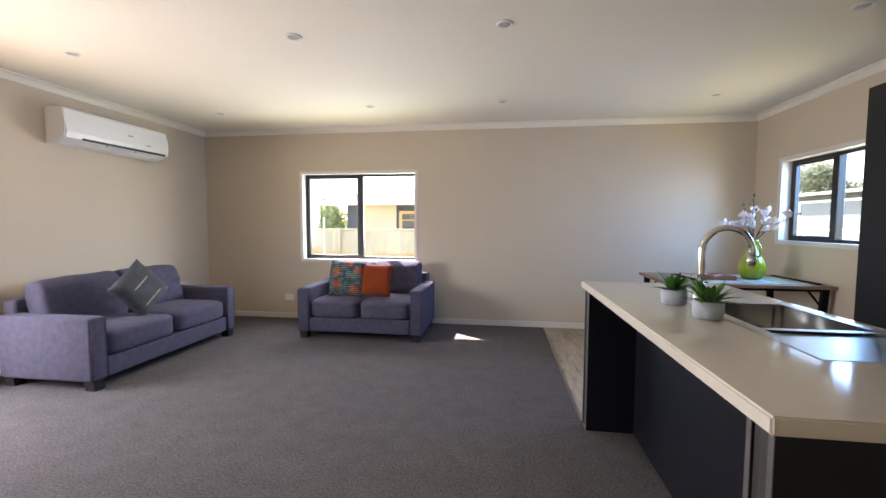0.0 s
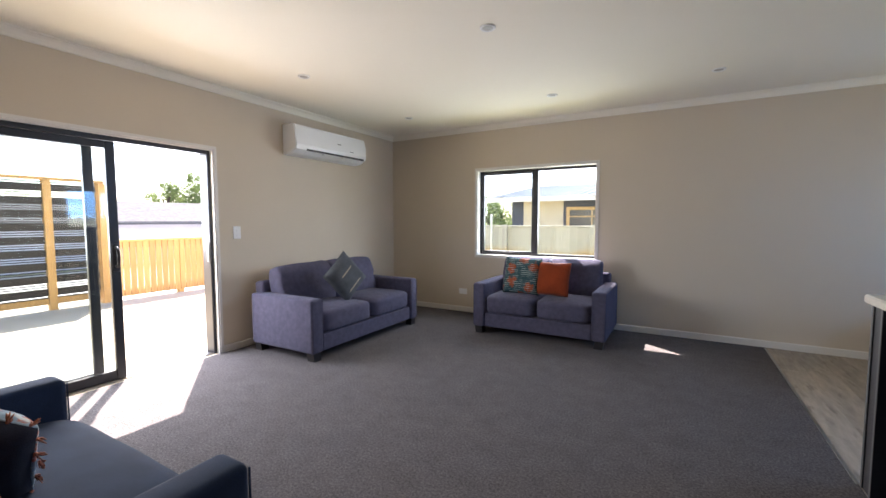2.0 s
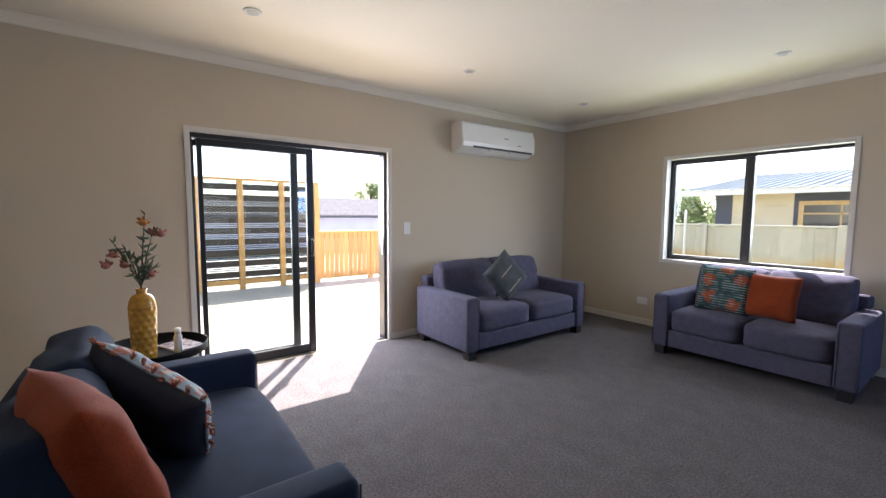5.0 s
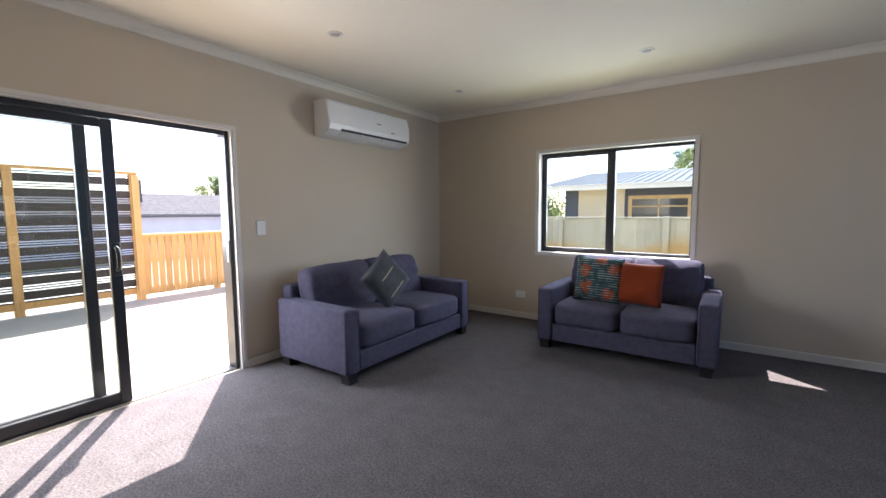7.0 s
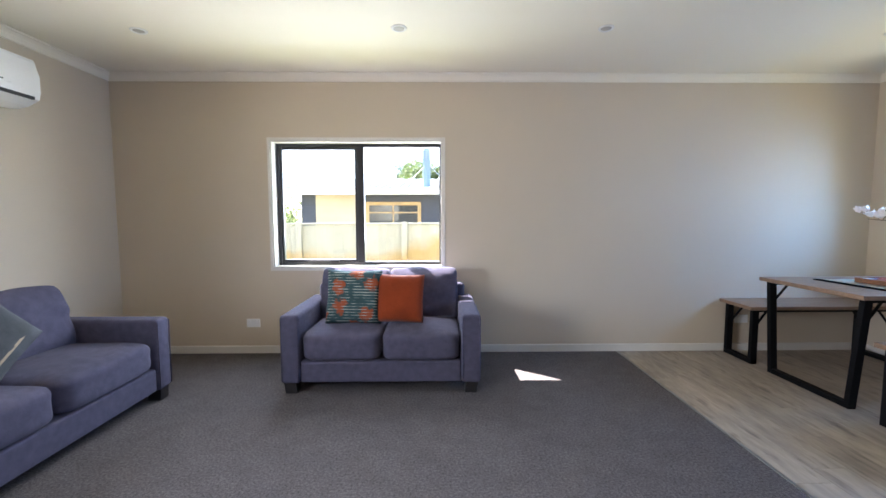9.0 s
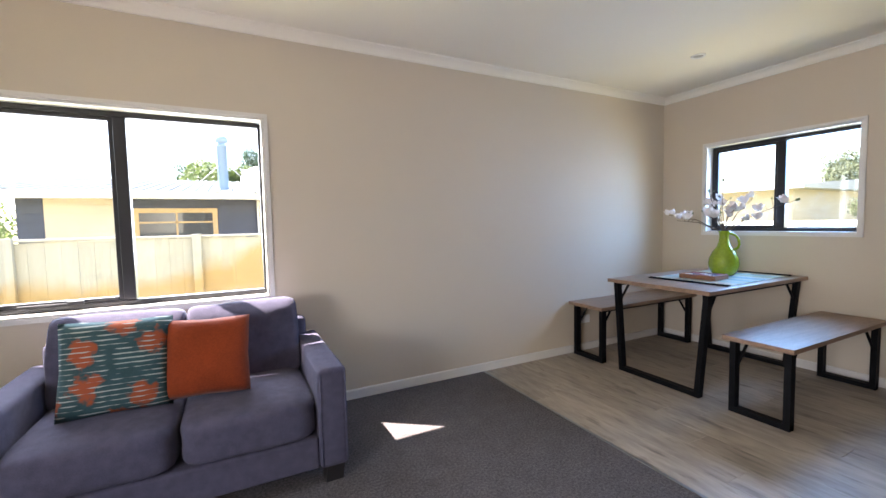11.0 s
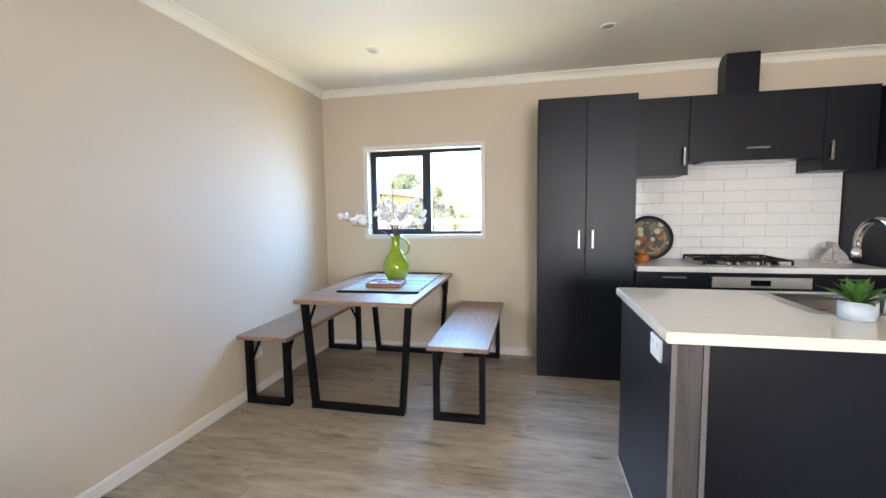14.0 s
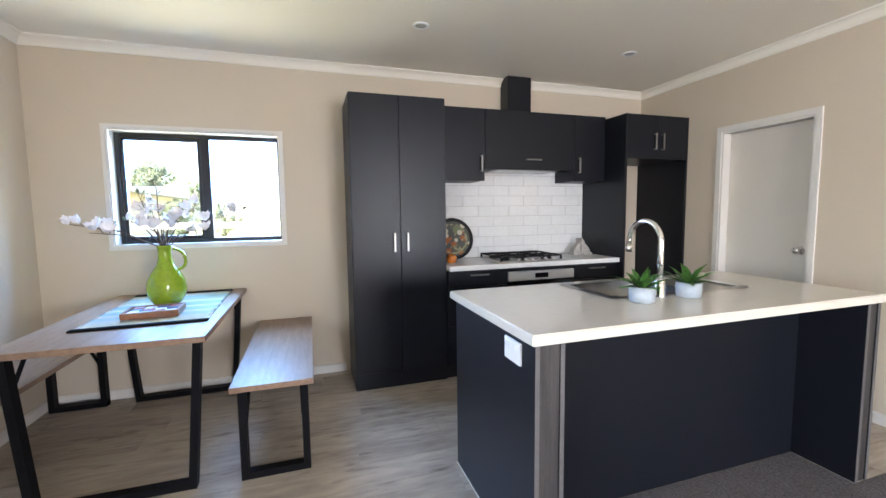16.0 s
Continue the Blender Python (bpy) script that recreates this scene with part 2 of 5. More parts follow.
def tube(bm, pts, radii, seg=10, caps=True):
    """A round bar along a line of points."""
    pts = [Vector(p) for p in pts]
    radii = radii if hasattr(radii, "__len__") else [radii] * len(pts)
    rings, side = [], None
    for i, p in enumerate(pts):
        way = (pts[min(i + 1, len(pts) - 1)] - pts[max(i - 1, 0)]).normalized()
        if side is None:
            side = way.orthogonal().normalized()
        side = (side - way * side.dot(way)).normalized()
        up = way.cross(side)
        rings.append([bm.verts.new(p + radii[i] * (math.cos(a) * side + math.sin(a) * up)) for a in (2 * math.pi * k / seg for k in range(seg))])
    for a, b in zip(rings, rings[1:]):
        for k in range(seg):
            bm.faces.new((a[k], a[(k + 1) % seg], b[(k + 1) % seg], b[k])).smooth = True
    if caps:
        bm.faces.new(rings[0][::-1])
        bm.faces.new(rings[-1])


def lathe(bm, profile, seg=32, shape=None, smooth=True, caps=True):
    """Turns (radius, height) pairs round z. shape(angle, height) scales the radius."""
    rings = []
    for r, z in profile:
        rings.append([bm.verts.new(((r * (shape(a, z) if shape else 1)) * math.cos(a), (r * (shape(a, z) if shape else 1)) * math.sin(a), z)) for a in (2 * math.pi * k / seg for k in range(seg))])
    for a, b in zip(rings, rings[1:]):
        for k in range(seg):
            bm.faces.new((a[k], a[(k + 1) % seg], b[(k + 1) % seg], b[k])).smooth = smooth
    if caps:
        bm.faces.new(rings[0][::-1])
        bm.faces.new(rings[-1])


def cushion_form(bm, cx, cy, cz, hx, hy, hz, power=5.0, n=10, crown=0.0):
    """A plump block: a cube drawn towards a rounded form; crown swells its top."""
    t = bmesh.new()
    bmesh.ops.create_cube(t, size=2)
    bmesh.ops.subdivide_edges(t, edges=t.edges[:], cuts=n, use_grid_fill=True)
    for v in t.verts:
        x, y, z = v.co
        k = (abs(x) ** power + abs(y) ** power + abs(z) ** power) ** (-1 / power)
        x, y, z = x * k, y * k, z * k
        if z > 0:
            z *= 1 + crown * (1 - x * x) * (1 - y * y)
        wob = 0.012 * noise.noise((x * 2.3 + cx * 7, y * 2.3 + cy * 5, z * 2.3))
        v.co = (cx + hx * x * (1 + wob), cy + hy * y * (1 + wob), cz + hz * z * (1 + 2 * wob))
    for f in t.faces:
        f.smooth = True
    merge(bm, t)


def back_cushion_form(bm, hx, hy, hz, seed, n=16):
    """A boxed back cushion standing on z = 0: flat broad face, thinner and slumped towards the top."""
    t = bmesh.new()
    bmesh.ops.create_cube(t, size=2)
    bmesh.ops.subdivide_edges(t, edges=t.edges[:], cuts=n, use_grid_fill=True)
    for v in t.verts:
        x, y, z = v.co
        k = (abs(x) ** 13 + abs(y) ** 5 + abs(z) ** 13) ** (-1 / 13)
        x, y, z = x * k, y * k, z * k
        up = (z + 1) / 2
        y *= (1.0 - 0.20 * up ** 1.5) * (1 + 0.28 * (1 - x * x) * (1 - z * z))
        if y < 0:
            y *= 1 - 0.45 * max(0.0, (up - 0.80) / 0.20) ** 1.6
        crease = noise.noise((x * 2.1 + seed, z * 2.4, y)) * 0.022 + noise.noise((x * 6 + seed, z * 3, y * 2)) * 0.007
        x *= 1 - 0.025 * up ** 2
        z -= (0.02 * x * (1 if seed % 2 else -1) + 0.025 * x * x) * up
        v.co = (hx * x, hy * y + crease * (1 - 0.6 * abs(z)), hz * (z + 1) + crease * 0.4 * up)
    for f in t.faces:
        f.smooth = True
    merge(bm, t)


def pillow_form(bm, w, h, d, n=18):
    """A scatter cushion in the xz plane, plump in y."""
    grid = {}
    for s in (-1, 1):
        for i in range(n + 1):
            for j in range(n + 1):
                u, v = 2 * i / n - 1, 2 * j / n - 1
                edge = i in (0, n) or j in (0, n)
                if edge and s == 1:
                    grid[s, i, j] = grid[-1, i, j]
                    continue
                pinch = 1 - 0.06 * (1 - abs(u * v)) * (abs(u) ** 6 + abs(v) ** 6) * 0.8
                t = d / 2 * ((1 - u ** 4) * (1 - v ** 4)) ** 0.55
                t *= 1 + 0.12 * noise.noise((u * 2.2 + w * 40, v * 2.2, s * 1.7)) + 0.06 * noise.noise((u * 6 + w * 17, v * 4, s * 3.1))
                grid[s, i, j] = bm.verts.new((u * w / 2 * pinch, s * t, v * h / 2 * pinch))
    for s in (-1, 1):
        for i in range(n):
            for j in range(n):
                q = (grid[s, i, j], grid[s, i + 1, j], grid[s, i + 1, j + 1], grid[s, i, j + 1])
                bm.faces.new(q if s == -1 else q[::-1]).smooth = True


def ball(bm, c, r, squash=1.0, n=2):
    t = bmesh.new()
    bmesh.ops.create_icosphere(t, subdivisions=n, radius=r)
    for v in t.verts:
        v.co *= 1 + 0.12 * noise.noise(v.co * 60 + Vector(c) * 20)
        v.co.z *= squash
    for f in t.faces:
        f.smooth = True
    merge(bm, t, Matrix.Translation(c))


def part(name, bm, material, parent=None, label=""):
    """Links bm as one mesh object, under parent if there is one."""
    me = bpy.data.meshes.new(name)
    bmesh.ops.recalc_face_normals(bm, faces=bm.faces[:])
    bm.to_mesh(me)
    bm.free()
    for m in material if hasattr(material, "__len__") else [material]:
        me.materials.append(m)
    ob = new(name, me)
    ob.parent = parent
    return tagged(ob, label) if label else ob


def boxes(name, material, parent, *dims, r=0.003, seg=1, label=""):
    bm = bmesh.new()
    for d in dims:
        soft_box(bm, *d, r=r, seg=seg) if r else box(bm, *d)
    return part(name, bm, material, parent, label)


def thing(name, label, category, group="", m=None):
    """An empty at the base of a thing, which carries its parts."""
    ob = tagged(new(name), label, category, group)
    ob.empty_display_size = 0.1
    if m is not None:
        ob.matrix_basis = m
    return ob


def setting(ob, label="", category=""):
    return tagged(ob, label, category, kind="structure")


def panel_with_holes(name, axis, at, thick, a0, a1, z0, z1, holes, material, label):
    """A wall across x (axis 'x') or y, from a0 to a1, with rectangular holes (b0, b1, c0, c1)."""
    bm = bmesh.new()
    us = sorted({a0, a1, *[h[0] for h in holes], *[h[1] for h in holes]})
    zs = sorted({z0, z1, *[h[2] for h in holes], *[h[3] for h in holes]})
    for u0, u1 in zip(us, us[1:]):
        for w0, w1 in zip(zs, zs[1:]):
            mid = ((u0 + u1) / 2, (w0 + w1) / 2)
            if any(h[0] < mid[0] < h[1] and h[2] < mid[1] < h[3] for h in holes):
                continue
            if axis == "x":
                box(bm, min(at, at + thick), max(at, at + thick), u0, u1, w0, w1)
            else:
                box(bm, u0, u1, min(at, at + thick), max(at, at + thick), w0, w1)
    bmesh.ops.remove_doubles(bm, verts=bm.verts[:], dist=1e-5)
    twin = {}
    for f in bm.faces:
        c = f.calc_center_median()
        twin.setdefault((round(c.x, 4), round(c.y, 4), round(c.z, 4)), []).append(f)
    bmesh.ops.delete(bm, geom=[f for fs in twin.values() if len(fs) > 1 for f in fs], context="FACES")
    return setting(part(name, bm, material), label, "wall")


# ---------------------------------------------------------------- the room
XW, XE, YN, YS, YK, XK, H = -3.765, 2.86, 5.15, -0.95, 0.284, 0.75, 2.42
T = 0.15
DOOR = (0.806, 2.468, 0.0, 1.858)
WIN_N = (-2.42, -0.938, 0.765, 1.866)
WIN_E = (3.638, 4.722, 1.070, 1.872)
PDOOR = (1.35, 1.985, 0.0, 1.885)

panel_with_holes("wall_west", "x", XW, -T, YS, YN, -0.3, H, [DOOR], WALL, "warm beige painted wall with a sliding door")
panel_with_holes("wall_north", "y", YN, T, XW - T, XE + T, -0.3, H, [WIN_N], WALL, "warm beige painted wall with a window")
panel_with_holes("wall_east", "x", XE, T, YS, YN, -0.3, H, [WIN_E], WALL, "warm beige painted wall behind the kitchen")
panel_with_holes("wall_kitchen_south", "y", YK, -0.11, XK, XE, 0.0, H, [PDOOR], WALL, "warm beige painted wall with a white door")
panel_with_holes("wall_return", "x", XK, 0.11, YS, YK - 0.11, 0.0, H, [], WALL, "warm beige painted return wall")
panel_with_holes("wall_south", "y", YS, -T, XW - T, XE + T, -0.3, H, [], WALL, "warm beige painted wall closing the living room")

setting(boxes("ceiling", CEIL, None, (XW - T, XE + T, YS - T, YN + T, H, H + 0.12), r=0), "smooth white painted ceiling", "ceiling")
XC = 0.63
setting(boxes("floor_carpet", CARPET, None, (XW, XC, YS, YN, -0.14, 0.0), (XC, 0.898, 1.082, 2.652, -0.14, 0.0), r=0), "grey brown cut pile carpet", "carpet")
vinyl = setting(boxes("floor_vinyl", GROUT, None, (XC + 0.001, XE, YS, YN, -0.16, -0.012), r=0), "pale grey brown wood look vinyl plank floor", "floor")


def sweep(name, section, loops, material, label, category):
    """A moulding of one section (out from wall, up) along straight runs (x0, y0, x1, y1, nx, ny)."""
    bm = bmesh.new()
    for x0, y0, x1, y1, nx, ny in loops:
        a = [bm.verts.new((x0 + nx * o, y0 + ny * o, z)) for o, z in section]
        b = [bm.verts.new((x1 + nx * o, y1 + ny * o, z)) for o, z in section]
        for k in range(len(section)):
            j = (k + 1) % len(section)
            bm.faces.new((a[k], a[j], b[j], b[k]))
        bm.faces.new(a[::-1])
        bm.faces.new(b)
    return setting(part(name, bm, material), label, category)


cove = [(0, H - 0.001), (0.062, H - 0.001), (0.06, H - 0.010), (0.045, H - 0.014), (0.028, H - 0.026), (0.016, H - 0.043), (0.010, H - 0.058), (0, H - 0.062)]
sweep("cornice", cove, [(XW, YS, XW, YN, 1, 0), (XW, YN, XE, YN, 0, -1), (XE, YN, XE, YK, -1, 0), (XE, YK, XK, YK, 0, 1), (XK, YK, XK, YS, -1, 0), (XK, YS, XW, YS, 0, 1)], CEIL, "white coved plaster cornice", "cornice")
skirt = [(0, 0.0), (0.013, 0.0), (0.013, 0.058), (0.009, 0.066), (0, 0.066)]
sweep("baseboard", skirt, [(XW, YS, XW, DOOR[0] - 0.026, 1, 0), (XW, DOOR[1] + 0.026, XW, YN, 1, 0), (XW, YN, XE, YN, 0, -1), (XE, YN, XE, 3.2, -1, 0), (PDOOR[0] - 0.043, YK, XK, YK, 0, 1), (2.28, YK, PDOOR[1] + 0.043, YK, 0, 1), (XK, YK, XK, YS, -1, 0), (XK, YS, XW, YS, 0, 1)], TRIM, "low white painted skirting board", "baseboard")


def lining(name, axis, at, out, hole, sill=True, depth=0.10, w=0.025):
    """White liner and architrave round an opening; out is the way out of the room."""
    b0, b1, c0, c1 = hole
    bm = bmesh.new()

    def put(u0, u1, n0, n1, z0, z1):
        n0, n1 = sorted((at + out * n0, at + out * n1))
        box(bm, n0, n1, u0, u1, z0, z1) if axis == "x" else box(bm, u0, u1, n0, n1, z0, z1)

    k = 0.012
    put(b0 - 0.001, b0 + k, -0.004, depth, c0, c1)
    put(b1 - k, b1 + 0.001, -0.004, depth, c0, c1)
    put(b0 + k, b1 - k, -0.004, depth, c1 - k, c1 + 0.001)
    if sill:
        put(b0 + k, b1 - k, -0.012, depth, c0 - 0.001, c0 + k)
        put(b0 - w, b1 + w, -0.014, 0.0, c0 - w, c0 - 0.002)
    put(b0 - w, b0 - 0.002, -0.012, 0.0, c0, c1 + w)
    put(b1 + 0.002, b1 + w, -0.012, 0.0, c0, c1 + w)
    put(b0 - 0.002, b1 + 0.002, -0.012, 0.0, c1 + 0.002, c1 + w)
    return bm


def window(name, axis, at, out, hole, mull, sash_low, label):
    b0, b1, c0, c1 = hole
    win = setting(part(name, lining(name, axis, at, out, hole), TRIM), label, "window")
    k = 0.012

    def bar(nm, u0, u1, n0, n1, z0, z1, material=BLACKALU):
        n0, n1 = sorted((at + out * n0, at + out * n1))
        d = (n0, n1, u0, u1, z0, z1) if axis == "x" else (u0, u1, n0, n1, z0, z1)
        return boxes(nm, material, win, d, r=0.003 if material is BLACKALU else 0)

    u0, u1, z0, z1 = b0 + k, b1 - k, c0 + k, c1 - k
    f = 0.03
    f0, f1 = (f, 0.015) if sash_low else (0.015, f)
    bar("window_frame", u0, u0 + f0, 0.085 if sash_low else 0.098, 0.14, z0, z1)
    bar("window_frame", u1 - f1, u1, 0.098 if sash_low else 0.085, 0.14, z0, z1)
    bar("window_frame", u0 + f0, u1 - f1, 0.085, 0.14, z1 - f, z1)
    bar("window_frame", u0 + f0, u1 - f1, 0.085, 0.14, z0, z0 + f)
    bar("mullion", mull - 0.03, mull + 0.03, 0.08, 0.14, z0 + f, z1 - f)
    s0, s1 = (u0 + f, mull - 0.03) if sash_low else (mull + 0.03, u1 - f)
    for d in ((s0, s0 + 0.022, z0 + f, z1 - f), (s1 - 0.022, s1, z0 + f, z1 - f), (s0 + 0.022, s1 - 0.022, z1 - f - 0.022, z1 - f), (s0 + 0.022, s1 - 0.022, z0 + f, z0 + f + 0.022)):
        bar("sash", d[0], d[1], 0.09, 0.13, d[2], d[3])
    for q0, q1 in ((u0 + f0 - 0.002, mull), (mull, u1 - f1 + 0.002)):
        p = bar("pane", q0, q1, 0.113, 0.117, z0 + f - 0.002, z1 - f + 0.002, GLASS)
        p.visible_shadow = False
    c = (s0 + s1) / 2
    bar("window_stay", c - 0.10, c + 0.10, 0.070, 0.082, z0 + f - 0.005, z0 + f + 0.012)
    bar("window_catch", c + 0.10, c + 0.17, 0.062, 0.085, z0 + f, z0 + f + 0.02)
    return win


window("window_1", "y", YN, 1, WIN_N, -1.665, True, "white lined window with black aluminium frame")
window("window_2", "x", XE, 1, WIN_E, 4.155, False, "white lined window with black aluminium frame")

# sliding glass door in the west wall
slider = setting(part("door_1", lining("door_1", "x", XW, -1, DOOR, sill=False, depth=0.06), TRIM), "black aluminium sliding glass door standing half open", "sliding door")


def rail(nm, parent, x0, x1, y0, y1, z0, z1, material=BLACKALU, r=0.004):
    return boxes(nm, material, parent, (x0, x1, y0, y1, z0, z1), r=r)


d0, d1, dz = DOOR[0] + 0.012, DOOR[1] - 0.012, DOOR[3] - 0.012
rail("door_frame", slider, XW - 0.15, XW - 0.03, d0, d0 + 0.012, 0, dz, r=0.002)
rail("door_frame", slider, XW - 0.15, XW - 0.03, d1 - 0.03, d1, 0, dz)
rail("door_frame", slider, XW - 0.15, XW - 0.03, d0 + 0.0125, d1 - 0.0305, dz - 0.035, dz)
rail("door_track", slider, XW - 0.16, XW - 0.03, d0 + 0.03, d1 - 0.03, -0.02, 0.012, NICKEL)
for nm, x0, x1, y0, y1 in (("fixed_leaf", XW - 0.14, XW - 0.105, d0 + 0.013, 1.625), ("sliding_leaf", XW - 0.085, XW - 0.05, 0.862, 1.744)):
    e = 0.018 if nm == "fixed_leaf" else 0.036
    leaf = boxes(nm, BLACKALU, slider, (x0, x1, y0, y0 + e, 0.014, dz - 0.037), (x0, x1, y1 - 0.062, y1, 0.014, dz - 0.037), (x0, x1, y0 + e, y1 - 0.062, dz - 0.09, dz - 0.037), (x0, x1, y0 + e, y1 - 0.062, 0.014, 0.085), r=0.004)
    p = boxes("pane", GLASS, leaf, ((x0 + x1) / 2 - 0.003, (x0 + x1) / 2 + 0.003, y0 + e - 0.005, y1 - 0.057, 0.08, dz - 0.085), r=0)
    p.visible_shadow = False
    if nm == "sliding_leaf":
        bm = bmesh.new()
        soft_box(bm, x1, x1 + 0.016, y1 - 0.058, y1 - 0.006, 0.84, 1.05, 0.010, 3)
        tube(bm, [(x1 + 0.01, y1 - 0.034, 0.88), (x1 + 0.05, y1 - 0.034, 0.885), (x1 + 0.057, y1 - 0.034, 0.95), (x1 + 0.05, y1 - 0.034, 1.015), (x1 + 0.01, y1 - 0.034, 1.025)], 0.012, 8)
        part("door_handle", bm, BLACKALU, leaf)
rail("strike_plate", slider, XW - 0.075, XW - 0.045, d1 - 0.036, d1 - 0.029, 0.85, 1.02, NICKEL, 0.002)

# white flush door in the kitchen's end wall
pdoor = setting(part("door_2", lining("door_2", "y", YK, -1, PDOOR, sill=False, depth=0.105, w=0.042), TRIM), "white painted flush door, closed, in white architrave", "door")
boxes("door_leaf", DOORPAINT, pdoor, (PDOOR[0] + 0.014, PDOOR[1] - 0.014, YK - 0.105, YK - 0.070, 0.008, PDOOR[3] - 0.015), r=0.002)
bm = bmesh.new()
t = bmesh.new()
lathe(t, [(0.031, 0), (0.031, 0.004), (0.012, 0.006), (0.011, 0.022), (0.020, 0.028), (0.027, 0.042), (0.026, 0.052), (0.018, 0.060), (0.004, 0.063)], 24)
merge(bm, t, pose(PDOOR[0] + 0.085, YK - 0.070, 0.985, -90))
part("door_knob", bm, CHROME, pdoor, "round chrome knob")

# recessed downlights
LENS = mat("frosted_lens", (0.42, 0.41, 0.39), 0.5, vary=0.02)
first = None
for x, y in ((-2.87, 1.08), (-2.88, 2.73), (-2.92, 4.33), (-1.205, 2.69), (-1.225, 4.28), (0.12, 2.70), (0.11, 4.27), (2.04, 1.17), (2.03, 2.75), (2.04, 4.31)):
    if first is None:
        first = thing("downlight", "round white recessed ceiling downlight, switched off", "downlight", "ceiling downlights")
        bm = bmesh.new()
        lathe(bm, [(0.034, -0.0005), (0.050, -0.0005), (0.050, -0.004), (0.045, -0.009), (0.037, -0.007), (0.034, -0.0015)], 28)
        part("ring", bm, WHITEPL, first)
        bm = bmesh.new()
        lathe(bm, [(0.035, -0.001), (0.033, -0.0035), (0.001, -0.004)], 24)
        part("lens", bm, LENS, first)
        first.matrix_basis = pose(x, y, H)
    else:
        copy_thing(first, pose(x, y, H))


def wall_plate(name, label, category, m, w, h, marks):
    ob = thing(name, label, category, m=m)
    boxes("plate", WHITEPL, ob, (-w / 2, w / 2, -0.010, 0.0, -h / 2, h / 2), r=0.003, seg=2)
    for x, z, a, b in marks:
        boxes("rocker", WHITEPL, ob, (x - a, x + a, -0.014, -0.0095, z - b, z + b), r=0.0015)
    return ob


wall_plate("light_switch", "white plastic light switch on the wall beside the sliding door", "light switch", pose(XW, 2.667, 1.11, 0, 0, 90), 0.075, 0.118, [(0, 0.02, 0.006, 0.010), (0, -0.02, 0.006, 0.010)])
wall_plate("power_outlet", "white double power outlet on the beige wall", "outlet", pose(-2.617, YN, 0.272), 0.118, 0.075, [(-0.028, 0.018, 0.006, 0.008), (0.028, 0.018, 0.006, 0.008)])
wall_plate("power_outlet", "white double power outlet behind the dining bench", "outlet", pose(1.75, YN, 0.29), 0.118, 0.075, [(-0.028, 0.018, 0.006, 0.008), (0.028, 0.018, 0.006, 0.008)])

# wall mounted air conditioner
ac = thing("air_conditioner", "white wall mounted split air conditioner above the sofa", "air conditioner", m=pose(XW, 3.218, 1.914))
bm = bmesh.new()
sec = [(0.0, 0.312), (0.150, 0.312), (0.172, 0.306), (0.184, 0.286), (0.198, 0.20), (0.208, 0.10), (0.196, 0.052), (0.120, 0.012), (0.06, 0.0), (0.0, 0.0)]
W = 1.10
rings = [[bm.verts.new((o, y, z)) for o, z in sec] for y in (0.0, W)]
for k in range(len(sec)):
    j = (k + 1) % len(sec)
    bm.faces.new((rings[0][k], rings[0][j], rings[1][j], rings[1][k]))
bm.faces.new(rings[0][::-1])
bm.faces.new(rings[1])
bmesh.ops.bevel(bm, geom=[e for e in bm.edges if abs(e.verts[0].co.y - e.verts[1].co.y) < 1e-6], offset=0.010, segments=2, affect="EDGES")
part("casing", bm, WHITEPL, ac)
boxes("air_slot", DARKPL, ac, (0.172, 0.2055, 0.15, W - 0.05, 0.047, 0.065), r=0)
bm = bmesh.new()
t = bmesh.new()
soft_box(t, 0, 0.078, 0, W - 0.26, 0, 0.006, 0.002)
merge(bm, t, pose(0.128, 0.17, 0.012, 0, -30))
part("louvre", bm, WHITEPL, ac)
bm = bmesh.new()
n = 24
tube(bm, [(0.2085 - 0.010 * (1 - abs(2 * k / n - 1) ** 2), 0.20 + 0.70 * k / n, 0.112 - 0.034 * math.sin(math.pi * k / n)) for k in range(n + 1)], [0.002 + 0.006 * math.sin(math.pi * k / n) for k in range(n + 1)], 8)
part("trim", bm, mat("gloss_white_trim", (0.85, 0.85, 0.84), 0.12, vary=0.01, bump=0.0), ac, "curved gloss white trim")
for y in (0.40, 0.70):
    boxes("vane_bracket", WHITEPL, ac, (0.165, 0.204, y - 0.010, y + 0.010, 0.030, 0.066), r=0.003)
boxes("badge", NICKEL, ac, (0.2005, 0.2045, 0.60, 0.66, 0.176, 0.187), r=0.001)
boxes("display_window", DARKPL, ac, (0.2035, 0.208, 0.80, 0.86, 0.118, 0.124), r=0)


